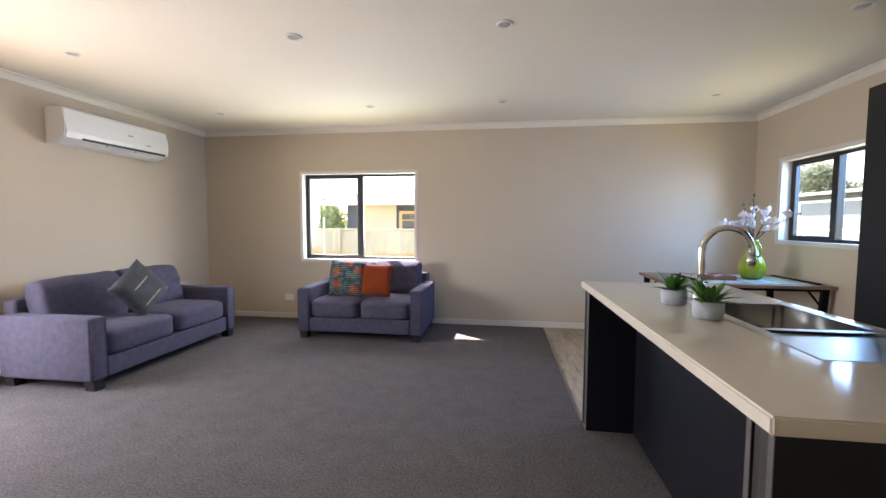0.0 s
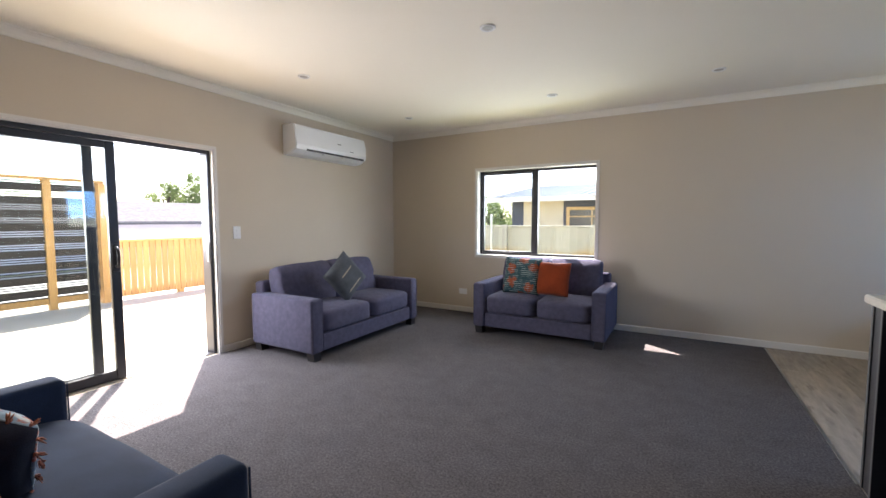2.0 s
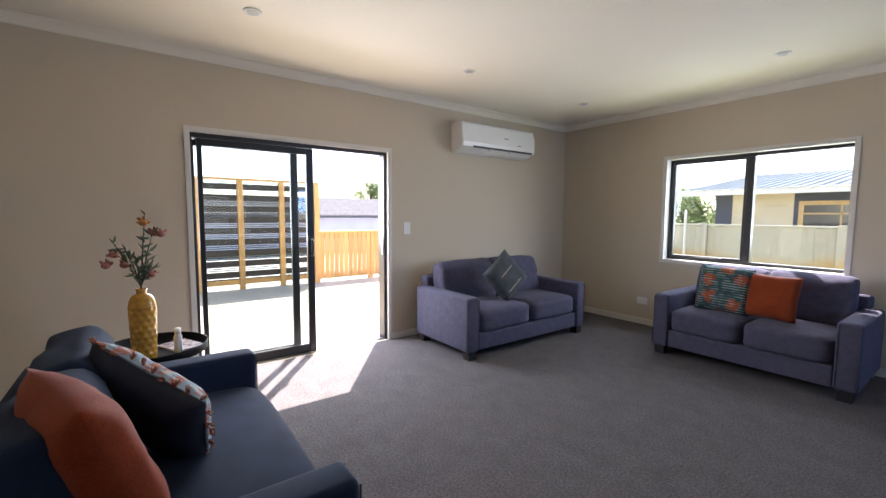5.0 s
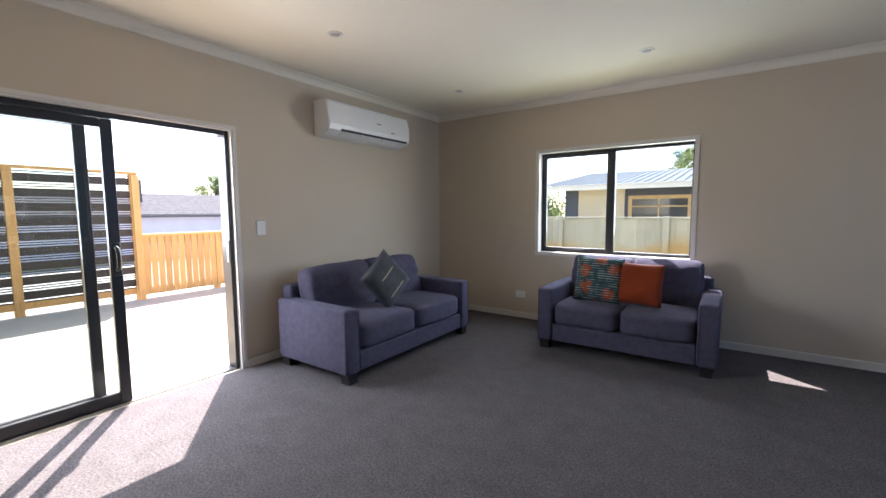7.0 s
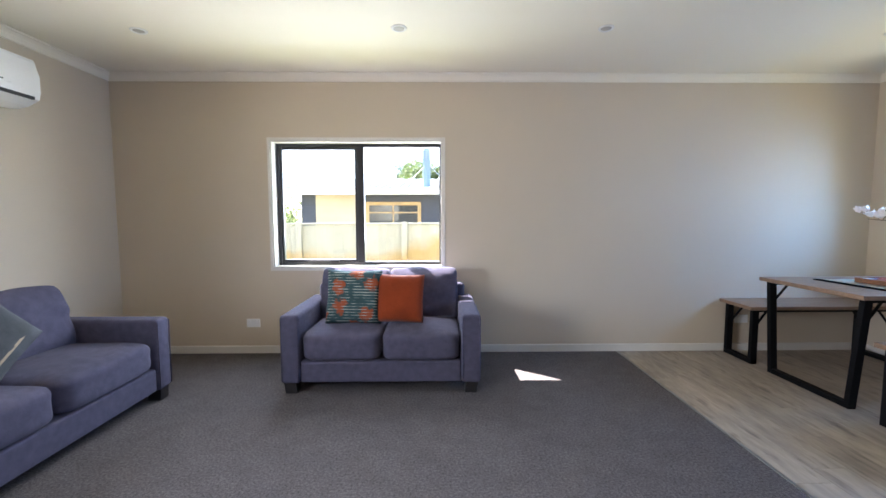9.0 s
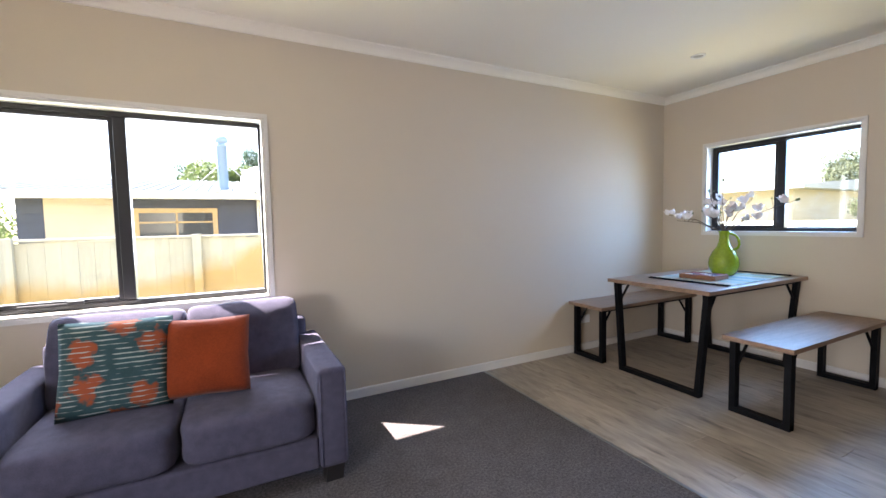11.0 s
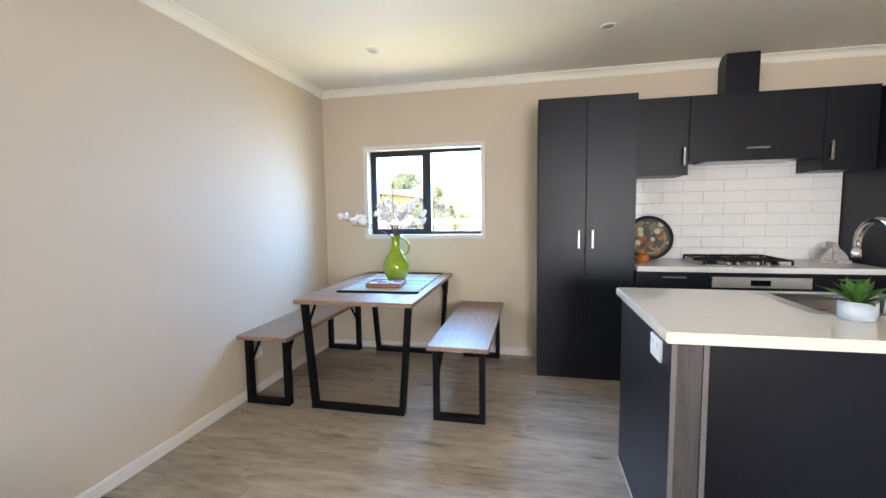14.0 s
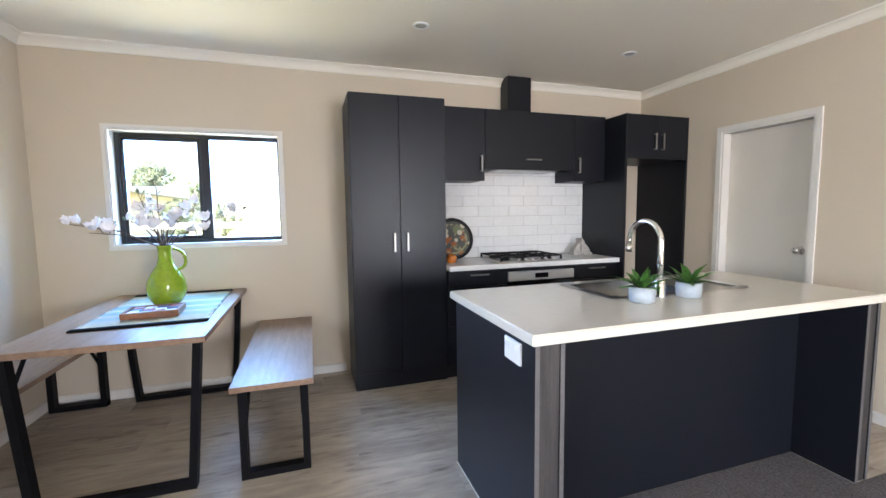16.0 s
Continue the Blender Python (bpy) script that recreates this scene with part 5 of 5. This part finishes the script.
for y, s, d in ((1.135, 1, "pale carved stone bookend with arched back"), (1.03, -1, "pale carved stone bookend with curled scroll")):
    be = thing("bookend", d, "bookend", "stone bookends", pose(2.70, y, 0.880))
    bm = bmesh.new()
    soft_box(bm, -0.05, 0.05, -0.045, 0.045, 0, 0.018, 0.003)
    soft_box(bm, -0.045, 0.045, s * -0.045 - 0.010, s * -0.045 + 0.010, 0.016, 0.15 if s == 1 else 0.13, 0.006, 2)
    for k in range(10):
        a = math.pi / 2 * k / 9
        box(bm, -0.03, 0.03, min(s * -0.035, s * (-0.035 + 0.07 * math.cos(a))), max(s * -0.035, s * (-0.035 + 0.07 * math.cos(a))) + 0.001, 0.016 + 0.010 * k, 0.026 + 0.010 * k)
    part("carving", bm, STONEBK, be)


# ---------------------------------------------------------------- outside
GRASS = mat("dry_lawn", (0.25, 0.25, 0.12), 0.95, vary=0.4, scale=2, grain=40, bump=0.5)
CONC = mat("pale_concrete", (0.42, 0.40, 0.37), 0.85, vary=0.1, scale=2, grain=60)
setting(boxes("ground", GRASS, None, (-400, 400, -400, 400, -1.0, -0.62), r=0), "dry green lawn round the houses", "ground")
setting(boxes("deck", DECK, None, (-8.05, XW - T - 0.001, -3.0, 6.4, -0.14, -0.05), r=0), "pale sunlit timber deck outside the sliding door", "deck")

setting(boxes("driveway", CONC, None, (-19.0, -8.06, -12, 22, -0.66, -0.60), r=0), "pale sunlit concrete drive beyond the deck", "driveway")

# slatted privacy screen on the deck's far edge
PX = -7.95
scr = thing("privacy_screen", "slatted dark brown screen between golden pine posts", "screen")
posts = [-1.58, -0.88, -0.18, 0.52, 1.23, 1.88, 2.555, 3.17]
for y in posts:
    boxes("post", PINE, scr, (PX, PX + 0.09, y - 0.045, y + 0.045, -0.05, 1.80), r=0.003)
boxes("top_rail", PINE, scr, (PX - 0.01, PX + 0.10, posts[0] - 0.05, posts[-1] + 0.05, 1.801, 1.84), r=0.003)
boxes("bottom_rail", PINE, scr, (PX + 0.005, PX + 0.05, posts[0] + 0.046, posts[-1] - 0.046, 0.03, 0.12), r=0.003)
slat_mesh = {}
for ya, yb in zip(posts, posts[1:]):
    a, b = ya + 0.047, yb - 0.047
    z = 0.122
    k = 2
    while z < 1.79:
        hgt = 0.107 if k % 3 == 0 else 0.0155
        hgt = min(hgt, 1.7995 - z)
        key = (round(b - a, 3), round(hgt, 3))
        if key not in slat_mesh:
            bm = bmesh.new()
            box(bm, -0.008, 0.008, -(b - a) / 2, (b - a) / 2, 0, hgt)
            s = part("slat", bm, SLAT, scr)
            slat_mesh[key] = s.data
        else:
            s = new("slat", slat_mesh[key])
            s.parent = scr
        s.location = (PX + 0.05, (a + b) / 2, z)
        z += hgt + 0.0160
        k += 1

# baluster fence along the deck
bf = thing("baluster_fence", "golden pine baluster fence along the deck edge", "fence")
for y in (4.30, 5.45, 6.40):
    boxes("post", PINE, bf, (PX, PX + 0.09, y - 0.045, y + 0.045, -0.05, 0.885), r=0.003)
boxes("post", PINE, bf, (PX + 0.092, PX + 0.14, 3.13, 3.22, -0.05, 1.79), r=0.003)
boxes("top_rail", PINE, bf, (PX - 0.02, PX + 0.125, 3.222, 6.45, 0.886, 0.925), r=0.003)
for y0, y1 in ((3.222, 4.254), (4.346, 5.404), (5.496, 6.354)):
    boxes("rail", PINE, bf, (PX + 0.03, PX + 0.091, y0, y1, 0.795, 0.885), r=0.002)
    boxes("rail", PINE, bf, (PX + 0.03, PX + 0.091, y0, y1, 0.02, 0.11), r=0.002)
bal = None
y = 3.27
while y < 6.33:
    if y < 6.40:
        if bal is None:
            bal = boxes("baluster", PINE, bf, (-0.01, 0.01, -0.042, 0.042, 0.01, 0.885), r=0)
            o = bal
        else:
            o = new("baluster", bal.data)
            o.parent = bf
        o.location = (PX + 0.1015, y, 0)
    y += 0.096

# paling fence on the north side
FENCE = mat("weathered_paling", (0.36, 0.345, 0.295), 0.85, vary=0.16, scale=3, grain=30, stretch=(6, 6, 0.5), each=0.35)
nt, b = FENCE.node_tree, FENCE.node_tree.nodes["Principled BSDF"]
base = b.inputs["Base Color"].links[0].from_socket
geo, sepz, nz, mr, mx, mad = (nt.nodes.new("ShaderNode" + k) for k in ("NewGeometry", "SeparateXYZ", "TexNoise", "MapRange", "Mix", "Math"))
nt.links.new(geo.outputs["Position"], sepz.inputs[0])
nt.links.new(geo.outputs["Position"], nz.inputs["Vector"])
nz.inputs["Scale"].default_value, nz.inputs["Detail"].default_value = 1.6, 4
mad.operation, mad.inputs[1].default_value = "MULTIPLY_ADD", 0.7
nt.links.new(nz.outputs["Fac"], mad.inputs[0])
neg = nt.nodes.new("ShaderNodeMath")
neg.operation, neg.inputs[1].default_value = "MULTIPLY", -1
nt.links.new(sepz.outputs["Z"], neg.inputs[0])
east = nt.nodes.new("ShaderNodeMath")
east.operation, east.inputs[1].default_value = "MULTIPLY_ADD", 0.45
rise = nt.nodes.new("ShaderNodeMath")
rise.operation, rise.inputs[1].default_value = "ADD", 1.6
past = nt.nodes.new("ShaderNodeMath")
past.operation, past.inputs[1].default_value = "MAXIMUM", 0.0
nt.links.new(sepz.outputs["X"], rise.inputs[0])
nt.links.new(rise.outputs[0], past.inputs[0])
nt.links.new(past.outputs[0], east.inputs[0])
nt.links.new(neg.outputs[0], east.inputs[2])
nt.links.new(east.outputs[0], mad.inputs[2])
mr.inputs["From Min"].default_value, mr.inputs["From Max"].default_value = -0.37, -0.17
nt.links.new(mad.outputs[0], mr.inputs["Value"])
mx.data_type = "RGBA"
nt.links.new(mr.outputs[0], mx.inputs["Factor"])
nt.links.new(base, mx.inputs["A"])
mx.inputs["B"].default_value = (0.37, 0.25, 0.115, 1)
nt.links.new(mx.outputs["Result"], b.inputs["Base Color"])
pf = thing("paling_fence", "weathered grey timber paling fence with orange stain low down", "fence")
FY = 8.6
rnd = random.Random(3)
pm = None
x = -9.0
while x < 4.0:
    if pm is None:
        pm = boxes("paling", FENCE, pf, (0.0, 0.147, 0, 0.019, -0.62, 1.08), r=0)
        o = pm
    else:
        o = new("paling", pm.data)
        o.parent = pf
    o.location = (x, FY + rnd.uniform(0, 0.006), rnd.uniform(-0.012, 0.004))
    x += 0.1488
boxes("cap_rail", FENCE, pf, (-9.0, 4.1, FY - 0.03, FY + 0.05, 1.083, 1.115), r=0.004)
for x in (-7.05, -5.2, -3.34, -1.55, 0.25, 2.05, 3.85):
    boxes("post", FENCE, pf, (x - 0.05, x + 0.05, FY - 0.09, FY - 0.031, -0.62, 1.13), r=0.004)
boxes("post", mat("galvanised_pole", (0.5, 0.5, 0.48), 0.4, 0.6), pf, (-3.62, -3.58, FY - 0.20, FY - 0.16, -0.62, 1.35), r=0.008, label="pale galvanised pole")

# blue weatherboard neighbour beyond it
BLUE = mat("slate_blue_board", (0.055, 0.065, 0.095), 0.7, vary=0.12, scale=3, grain=40)
CREAM = mat("cream_board", (0.52, 0.46, 0.36), 0.7, vary=0.08, scale=3, grain=40)
ROOF = mat("blue_grey_roof_iron", (0.15, 0.168, 0.185), 0.85, 0.0, spec=0.1, vary=0.12, scale=2, grain=30)
GUTTER = mat("white_fascia", (0.72, 0.71, 0.68), 0.5, vary=0.05)
FRAMEWD = mat("varnished_frame", (0.48, 0.33, 0.16), 0.6, vary=0.15, scale=8)
DARKGLASS = mat("dark_window_glass", (0.05, 0.055, 0.06), 0.05, vary=0.1, bump=0.0)
HY = 11.0
hs = thing("blue_house", "single storey blue and cream weatherboard house with iron roof", "house")
boxes("wall", BLUE, hs, (-4.08, 1.0, HY + 0.02, 19, -0.6, 1.78), r=0)
for x0, x1, m in ((-4.08, -3.76, BLUE), (-3.755, -2.70, CREAM), (-2.695, -0.66, BLUE), (-0.655, 1.0, CREAM)):
    bm = bmesh.new()
    for k in range(16):
        z = -0.55 + 0.145 * k
        v = box(bm, x0, x1, HY - 0.004, HY + 0.02, z, z + 0.144)
        for q in (v[0], v[1]):
            q.co.y -= 0.014
    part("weatherboards", bm, m, hs)
wn = boxes("window", FRAMEWD, hs, (-2.62, -2.54, HY - 0.03, HY + 0.01, 0.55, 1.56), (-1.44, -1.36, HY - 0.03, HY + 0.01, 0.55, 1.56), (-2.54, -1.44, HY - 0.03, HY + 0.01, 1.48, 1.56), (-2.54, -1.44, HY - 0.03, HY + 0.01, 0.55, 0.62), r=0.003)
boxes("pane", DARKGLASS, wn, (-2.54, -1.44, HY - 0.022, HY - 0.016, 0.62, 1.48), r=0)
boxes("glazing_bar", FRAMEWD, wn, (-2.01, -1.98, HY - 0.027, HY - 0.0225, 0.62, 1.48), (-2.54, -1.44, HY - 0.027, HY - 0.0225, 1.30, 1.33), r=0)
boxes("downpipe", GUTTER, hs, (-0.70, -0.66, HY - 0.07, HY - 0.03, -0.6, 1.72), r=0.01)
boxes("fascia", GUTTER, hs, (-4.65, 1.5, HY - 0.52, HY - 0.49, 1.70, 1.82), r=0.004)
boxes("soffit", GUTTER, hs, (-4.65, 1.5, HY - 0.49, HY + 0.02, 1.72, 1.74), r=0)
bm = bmesh.new()
x = -4.7
cols = []
while x < 1.6:
    for dx, dz in ((0, 0), (0.10, 0.0), (0.12, 0.022), (0.17, 0.022)):
        cols.append((x + dx, dz))
    x += 0.19
front = [bm.verts.new((x, HY - 0.56, 1.80 + dz)) for x, dz in cols]
ridge = [bm.verts.new((x, HY + 4.2, 2.46 + dz)) for x, dz in cols]
for k in range(len(cols) - 1):
    bm.faces.new((front[k], front[k + 1], ridge[k + 1], ridge[k]))
part("roof", bm, ROOF, hs)
bm = bmesh.new()
t = bmesh.new()
lathe(t, [(0.001, 1.85), (0.100, 1.85), (0.092, 1.92), (0.090, 2.76), (0.100, 2.765), (0.100, 2.80), (0.072, 2.81), (0.066, 2.84), (0.110, 2.85), (0.110, 2.93), (0.092, 2.955), (0.001, 2.96)], 20)
merge(bm, t, pose(-1.245, HY + 0.5, 0))
part("flue", bm, mat("blue_steel_flue", (0.24, 0.32, 0.40), 0.5, 0.3, vary=0.1), hs)
bm = bmesh.new()
tube(bm, [(-1.22, HY + 0.5, 2.5), (-1.75, HY + 0.2, 1.92)], 0.006, 5)
tube(bm, [(-1.22, HY + 0.5, 2.5), (-0.70, HY + 0.2, 1.92)], 0.006, 5)
part("stay_wire", bm, GUTTER, hs)
dish = thing("satellite_dish", "pale grey satellite dish on the neighbour's eave", "satellite dish", m=pose(-0.73, HY - 0.45, 1.79))
bm = bmesh.new()
t = bmesh.new()
lathe(t, [(0.001, 0.0), (0.08, 0.008), (0.16, 0.030), (0.23, 0.062), (0.232, 0.066), (0.16, 0.036), (0.08, 0.014), (0.001, 0.006)], 32)
merge(bm, t, pose(0, 0, 0.27, 62, 0, -35))
part("reflector", bm, mat("pale_grey_dish", (0.30, 0.30, 0.295), 0.7), dish)
bm = bmesh.new()
tube(bm, [(0, 0, 0.0), (0, 0.02, 0.25)], 0.018, 8)
tube(bm, [(0, 0, 0.10), (-0.16, -0.28, 0.36)], 0.010, 6)
part("bracket", bm, GUTTER, dish)
bm = bmesh.new()
soft_box(bm, -0.22, -0.13, -0.34, -0.26, 0.33, 0.40, 0.01, 2)
part("receiver", bm, GUTTER, dish)

# tiled roof house beyond the deck
TROOF = mat("grey_concrete_roof_tile", (0.085, 0.083, 0.088), 0.9, spec=0.1, vary=0.25, scale=6, grain=40)
PALE = mat("pale_blue_wall", (0.55, 0.55, 0.66), 0.8, vary=0.06, scale=2)
th2 = thing("tiled_house", "low pale house with grey concrete tile roof beyond the deck", "house")
boxes("wall", PALE, th2, (-26, -20, -6, 22, -0.6, 1.14), r=0)
for k in range(13):
    bm = bmesh.new()
    f = k / 13
    x0, x1 = -19.5 - 3.4 * f, -19.5 - 3.4 * (f + 1 / 13) - 0.03
    z = 1.16 + 0.95 * f
    v = box(bm, x1, x0, -6.5, 22.5, z, z + 0.05)
    for q in (v[0], v[3], v[4], v[7]):
        q.co.z += 0.075
    part("roof_course", bm, TROOF, th2)
boxes("gutter", mat("grey_gutter", (0.05, 0.05, 0.06), 0.5), th2, (-19.48, -19.36, -6.5, 22.5, 1.08, 1.18), r=0.01)
boxes("chimney", mat("dark_chimney", (0.08, 0.08, 0.09), 0.8), th2, (-21.1, -20.98, 7.66, 7.78, 1.7, 2.65), r=0.01)
# house and white rail to the east
eh = thing("eastern_house", "pale house with low roof seen through the dining window", "house")
boxes("wall", mat("light_brown_wall", (0.44, 0.36, 0.27), 0.8), eh, (20, 28, 11.2, 20, -0.6, 2.35), r=0)
nh = thing("blue_garage_house", "dark blue grey house with white framed door beyond the rail fence", "house")
boxes("wall", mat("blue_grey_boards", (0.075, 0.085, 0.11), 0.7, vary=0.15, scale=2, stretch=(1, 1, 8)), nh, (20, 28, 22.5, 38, -0.6, 3.0), r=0)
GREYROOF = mat("pale_grey_roof", (0.30, 0.29, 0.29), 0.6, vary=0.15, scale=2)
boxes("garage_door", mat("slate_blue_door", (0.13, 0.15, 0.19), 0.5), nh, (19.95, 19.999, 26.2, 31.0, -0.6, 2.6), r=0)
boxes("door_frame", GUTTER, nh, (19.9, 19.96, 26.0, 26.2, -0.6, 2.75), r=0)
boxes("door_frame", GUTTER, nh, (19.9, 19.96, 31.0, 31.2, -0.6, 2.75), r=0)
boxes("door_frame", GUTTER, nh, (19.9, 19.96, 26.2, 31.0, 2.6, 2.75), r=0)
for house, y0, y1, z in ((eh, 10.5, 20.4, 2.35), (nh, 22.0, 38.5, 3.05)):
    bm = bmesh.new()
    v = box(bm, 19.2, 29, y0, y1, z, z + 0.16)
    for q in (v[5], v[6]):
        q.co.z += 0.6
    part("roof", bm, GREYROOF, house)
ef = thing("rail_fence", "low white painted rail fence beyond the dining window", "fence")
for z in (0.55, 0.95):
    boxes("rail", GUTTER, ef, (12.0, 12.05, -8, 24, z, z + 0.14), r=0)
for k in range(14):
    boxes("post", GUTTER, ef, (12.06, 12.16, -8 + 2.4 * k, -7.9 + 2.4 * k, -0.62, 1.12), r=0)


def tree(label, x, y, z, height, spread, seed, trunk=0.12, dens=1.0, tone=LEAF, cone=False):
    """A tapered trunk with limbs and a broken crown of leaf clumps."""
    rnd = random.Random(seed)
    ob = thing("tree", label, "tree", "trees round the houses", pose(x, y, z))
    bm = bmesh.new()
    tube(bm, [(0, 0, 0), (0.05, 0.03, height * 0.35), (0, 0.05, height * 0.8)], [trunk, trunk * 0.8, trunk * 0.25], 8)
    centres = []
    for k in range(14):
        a, f = rnd.uniform(0, 6.28), rnd.uniform(0.35, 0.95)
        r = spread * ((1.05 - f) * 0.9 if cone else rnd.uniform(0.35, 0.8) * (1 - 0.45 * abs(f - 0.6) / 0.4))
        c = Vector((r * math.cos(a), r * math.sin(a), height * f))
        centres.append((c, (0.28 if cone else 0.42) * spread * rnd.uniform(0.6, 1.1)))
        tube(bm, [(0, 0, height * f * 0.7), c * 0.55 + Vector((0, 0, height * f * 0.38)), c], [trunk * 0.4, trunk * 0.2, trunk * 0.08], 5)
    centres.append((Vector((0, 0, height * 0.95)), spread * 0.3))
    part("trunk", bm, TWIG, ob)
    verts, faces = [], []
    for c, r in centres:
        for k in range(int(330 * dens)):
            d = Vector((rnd.gauss(0, 1), rnd.gauss(0, 1), rnd.gauss(0, 0.75)))
            p = c + d.normalized() * r * rnd.uniform(0.35, 1.0) ** 0.6
            s = spread * rnd.uniform(0.02, 0.045)
            u = Vector((rnd.gauss(0, 1), rnd.gauss(0, 1), rnd.gauss(0, 1))).normalized()
            w = u.orthogonal().normalized()
            n = len(verts)
            verts += [p - u * s, p + w * s * 0.6, p + u * s, p - w * s * 0.6]
            faces.append((n, n + 1, n + 2, n + 3))
    me = bpy.data.meshes.new("crown")
    me.from_pydata(verts, [], faces)
    me.materials.append(tone)
    o = new("crown", me)
    o.parent = ob
    return ob


LEAF2 = mat("sunlit_foliage", (0.12, 0.16, 0.05), 0.6, vary=0.4, scale=3, grain=20)
PALELEAF = mat("pale_sunlit_foliage", (0.13, 0.15, 0.085), 0.6, vary=0.4, scale=3, grain=20)
PINELEAF = mat("blue_green_needles", (0.05, 0.09, 0.05), 0.7, vary=0.4, scale=3, grain=20)
for m in (LEAF2, PALELEAF, PINELEAF):
    thin, add = m.node_tree.nodes.new("ShaderNodeBsdfTranslucent"), m.node_tree.nodes.new("ShaderNodeMixShader")
    solid = m.node_tree.nodes["Principled BSDF"]
    m.node_tree.links.new(solid.inputs["Base Color"].links[0].from_socket, thin.inputs["Color"])
    add.inputs[0].default_value = 0.45
    m.node_tree.links.new(solid.outputs[0], add.inputs[1])
    m.node_tree.links.new(thin.outputs[0], add.inputs[2])
    m.node_tree.links.new(add.outputs[0], m.node_tree.nodes["Material Output"].inputs["Surface"])
tree("broad green garden tree behind the blue house roof", -2.3, 27, -0.6, 4.9, 2.6, 21, tone=LEAF2, dens=2.2)
tree("broad green garden tree behind the blue house roof", 2.6, 26, -0.6, 5.4, 2.8, 22, tone=LEAF2, dens=2.2)
tree("tall dark pine tree behind the blue house", -3.8, 34, -0.6, 6.0, 1.7, 23, tone=PINELEAF, cone=True)
tree("round green tree behind the blue house roof", -0.5, 27, -0.6, 5.0, 1.4, 33, tone=LEAF2, dens=2.2)
tree("tall dark pine tree behind the blue house", 0.3, 34, -0.6, 7.0, 1.9, 34, tone=PINELEAF, dens=1.6)
tree("low green shrub tree beside the blue house", -8.6, 20, -0.6, 2.7, 1.9, 24, tone=LEAF2)
tree("low green shrub tree beside the blue house", -10.9, 23, -0.6, 3.0, 2.1, 25, tone=LEAF2)
tree("dark green tree over the tiled roof", -26, 14.8, -0.6, 4.7, 1.5, 26, tone=LEAF2, dens=1.6)
tree("dark green tree over the tiled roof", -26, 13.2, -0.6, 4.1, 1.2, 27, tone=LEAF2, dens=1.6)
tree("round green tree beyond the dining window", 32, 13.2, -0.6, 5.3, 2.6, 28, tone=PALELEAF, dens=1.8)
tree("round green tree beyond the dining window", 31, 10.8, -0.6, 4.1, 1.9, 31, tone=PALELEAF, dens=1.8)
tree("low green shrub beyond the dining window", 22, 9.4, -0.6, 2.4, 1.1, 32, tone=PALELEAF, dens=1.5)
tree("low green shrub beyond the dining window", 22, 7.4, -0.6, 2.5, 1.1, 29, tone=PALELEAF)
tree("round green tree beyond the pale roof", 32, 47, -0.6, 7.4, 4.0, 30, tone=PALELEAF, dens=2.5)

# ---------------------------------------------------------------- vinyl planks and wall tiles
PW, PL = 0.1785, 1.22
plank_mesh = {}
rnd = random.Random(9)
x, row = XC + 0.004, 0
while x < XE - 0.005:
    w = min(PW, XE - x)
    y = YK - 0.09 - rnd.uniform(0.0, PL)
    while y < YN:
        y0, y1 = max(y, YK - 0.10), min(y + PL, YN)
        if y1 - y0 > 0.03:
            key = (round(w, 3), round(y1 - y0, 3))
            if key not in plank_mesh:
                bm = bmesh.new()
                soft_box(bm, 0.0004, w - 0.0008, 0.0004, y1 - y0 - 0.0008, -0.010, 0.0, 0.0008, 1)
                o = part("plank", bm, VINYL, vinyl)
                plank_mesh[key] = o.data
            else:
                o = new("plank", plank_mesh[key])
                o.parent = vinyl
            o.location = (x, y0, -0.0015)
        y += PL
    x += PW
    row += 1
setting(boxes("floor_trim", NICKEL, None, (XC - 0.012, XC + 0.006, 2.775, YN - 0.014, -0.002, 0.003), r=0.001), "slim metal strip between carpet and vinyl", "trim")

splash = setting(boxes("splashback", GROUT, None, (XE - 0.006, XE - 0.0005, 0.955, 2.473, 0.881, 1.70), r=0), "white gloss subway tile splashback", "splashback")
TW, TH = 0.295, 0.0895
tile_mesh = {}
z, row = 0.8835, 0
while z < 1.69:
    y = 2.4725 + (0.0 if row % 2 else TW / 2)
    while y > 0.957:
        a, b = max(y - TW + 0.0018, 0.957), min(y, 2.4725)
        if b - a > 0.01:
            key = round(b - a, 3)
            if key not in tile_mesh:
                bm = bmesh.new()
                soft_box(bm, -0.008, 0.0, -(b - a), 0, 0, TH - 0.003, 0.0015, 1)
                o = part("tile", bm, TILE, splash)
                tile_mesh[key] = o.data
            else:
                o = new("tile", tile_mesh[key])
                o.parent = splash
            o.location = (XE - 0.0055, b, z)
        y -= TW
    z += TH
    row += 1
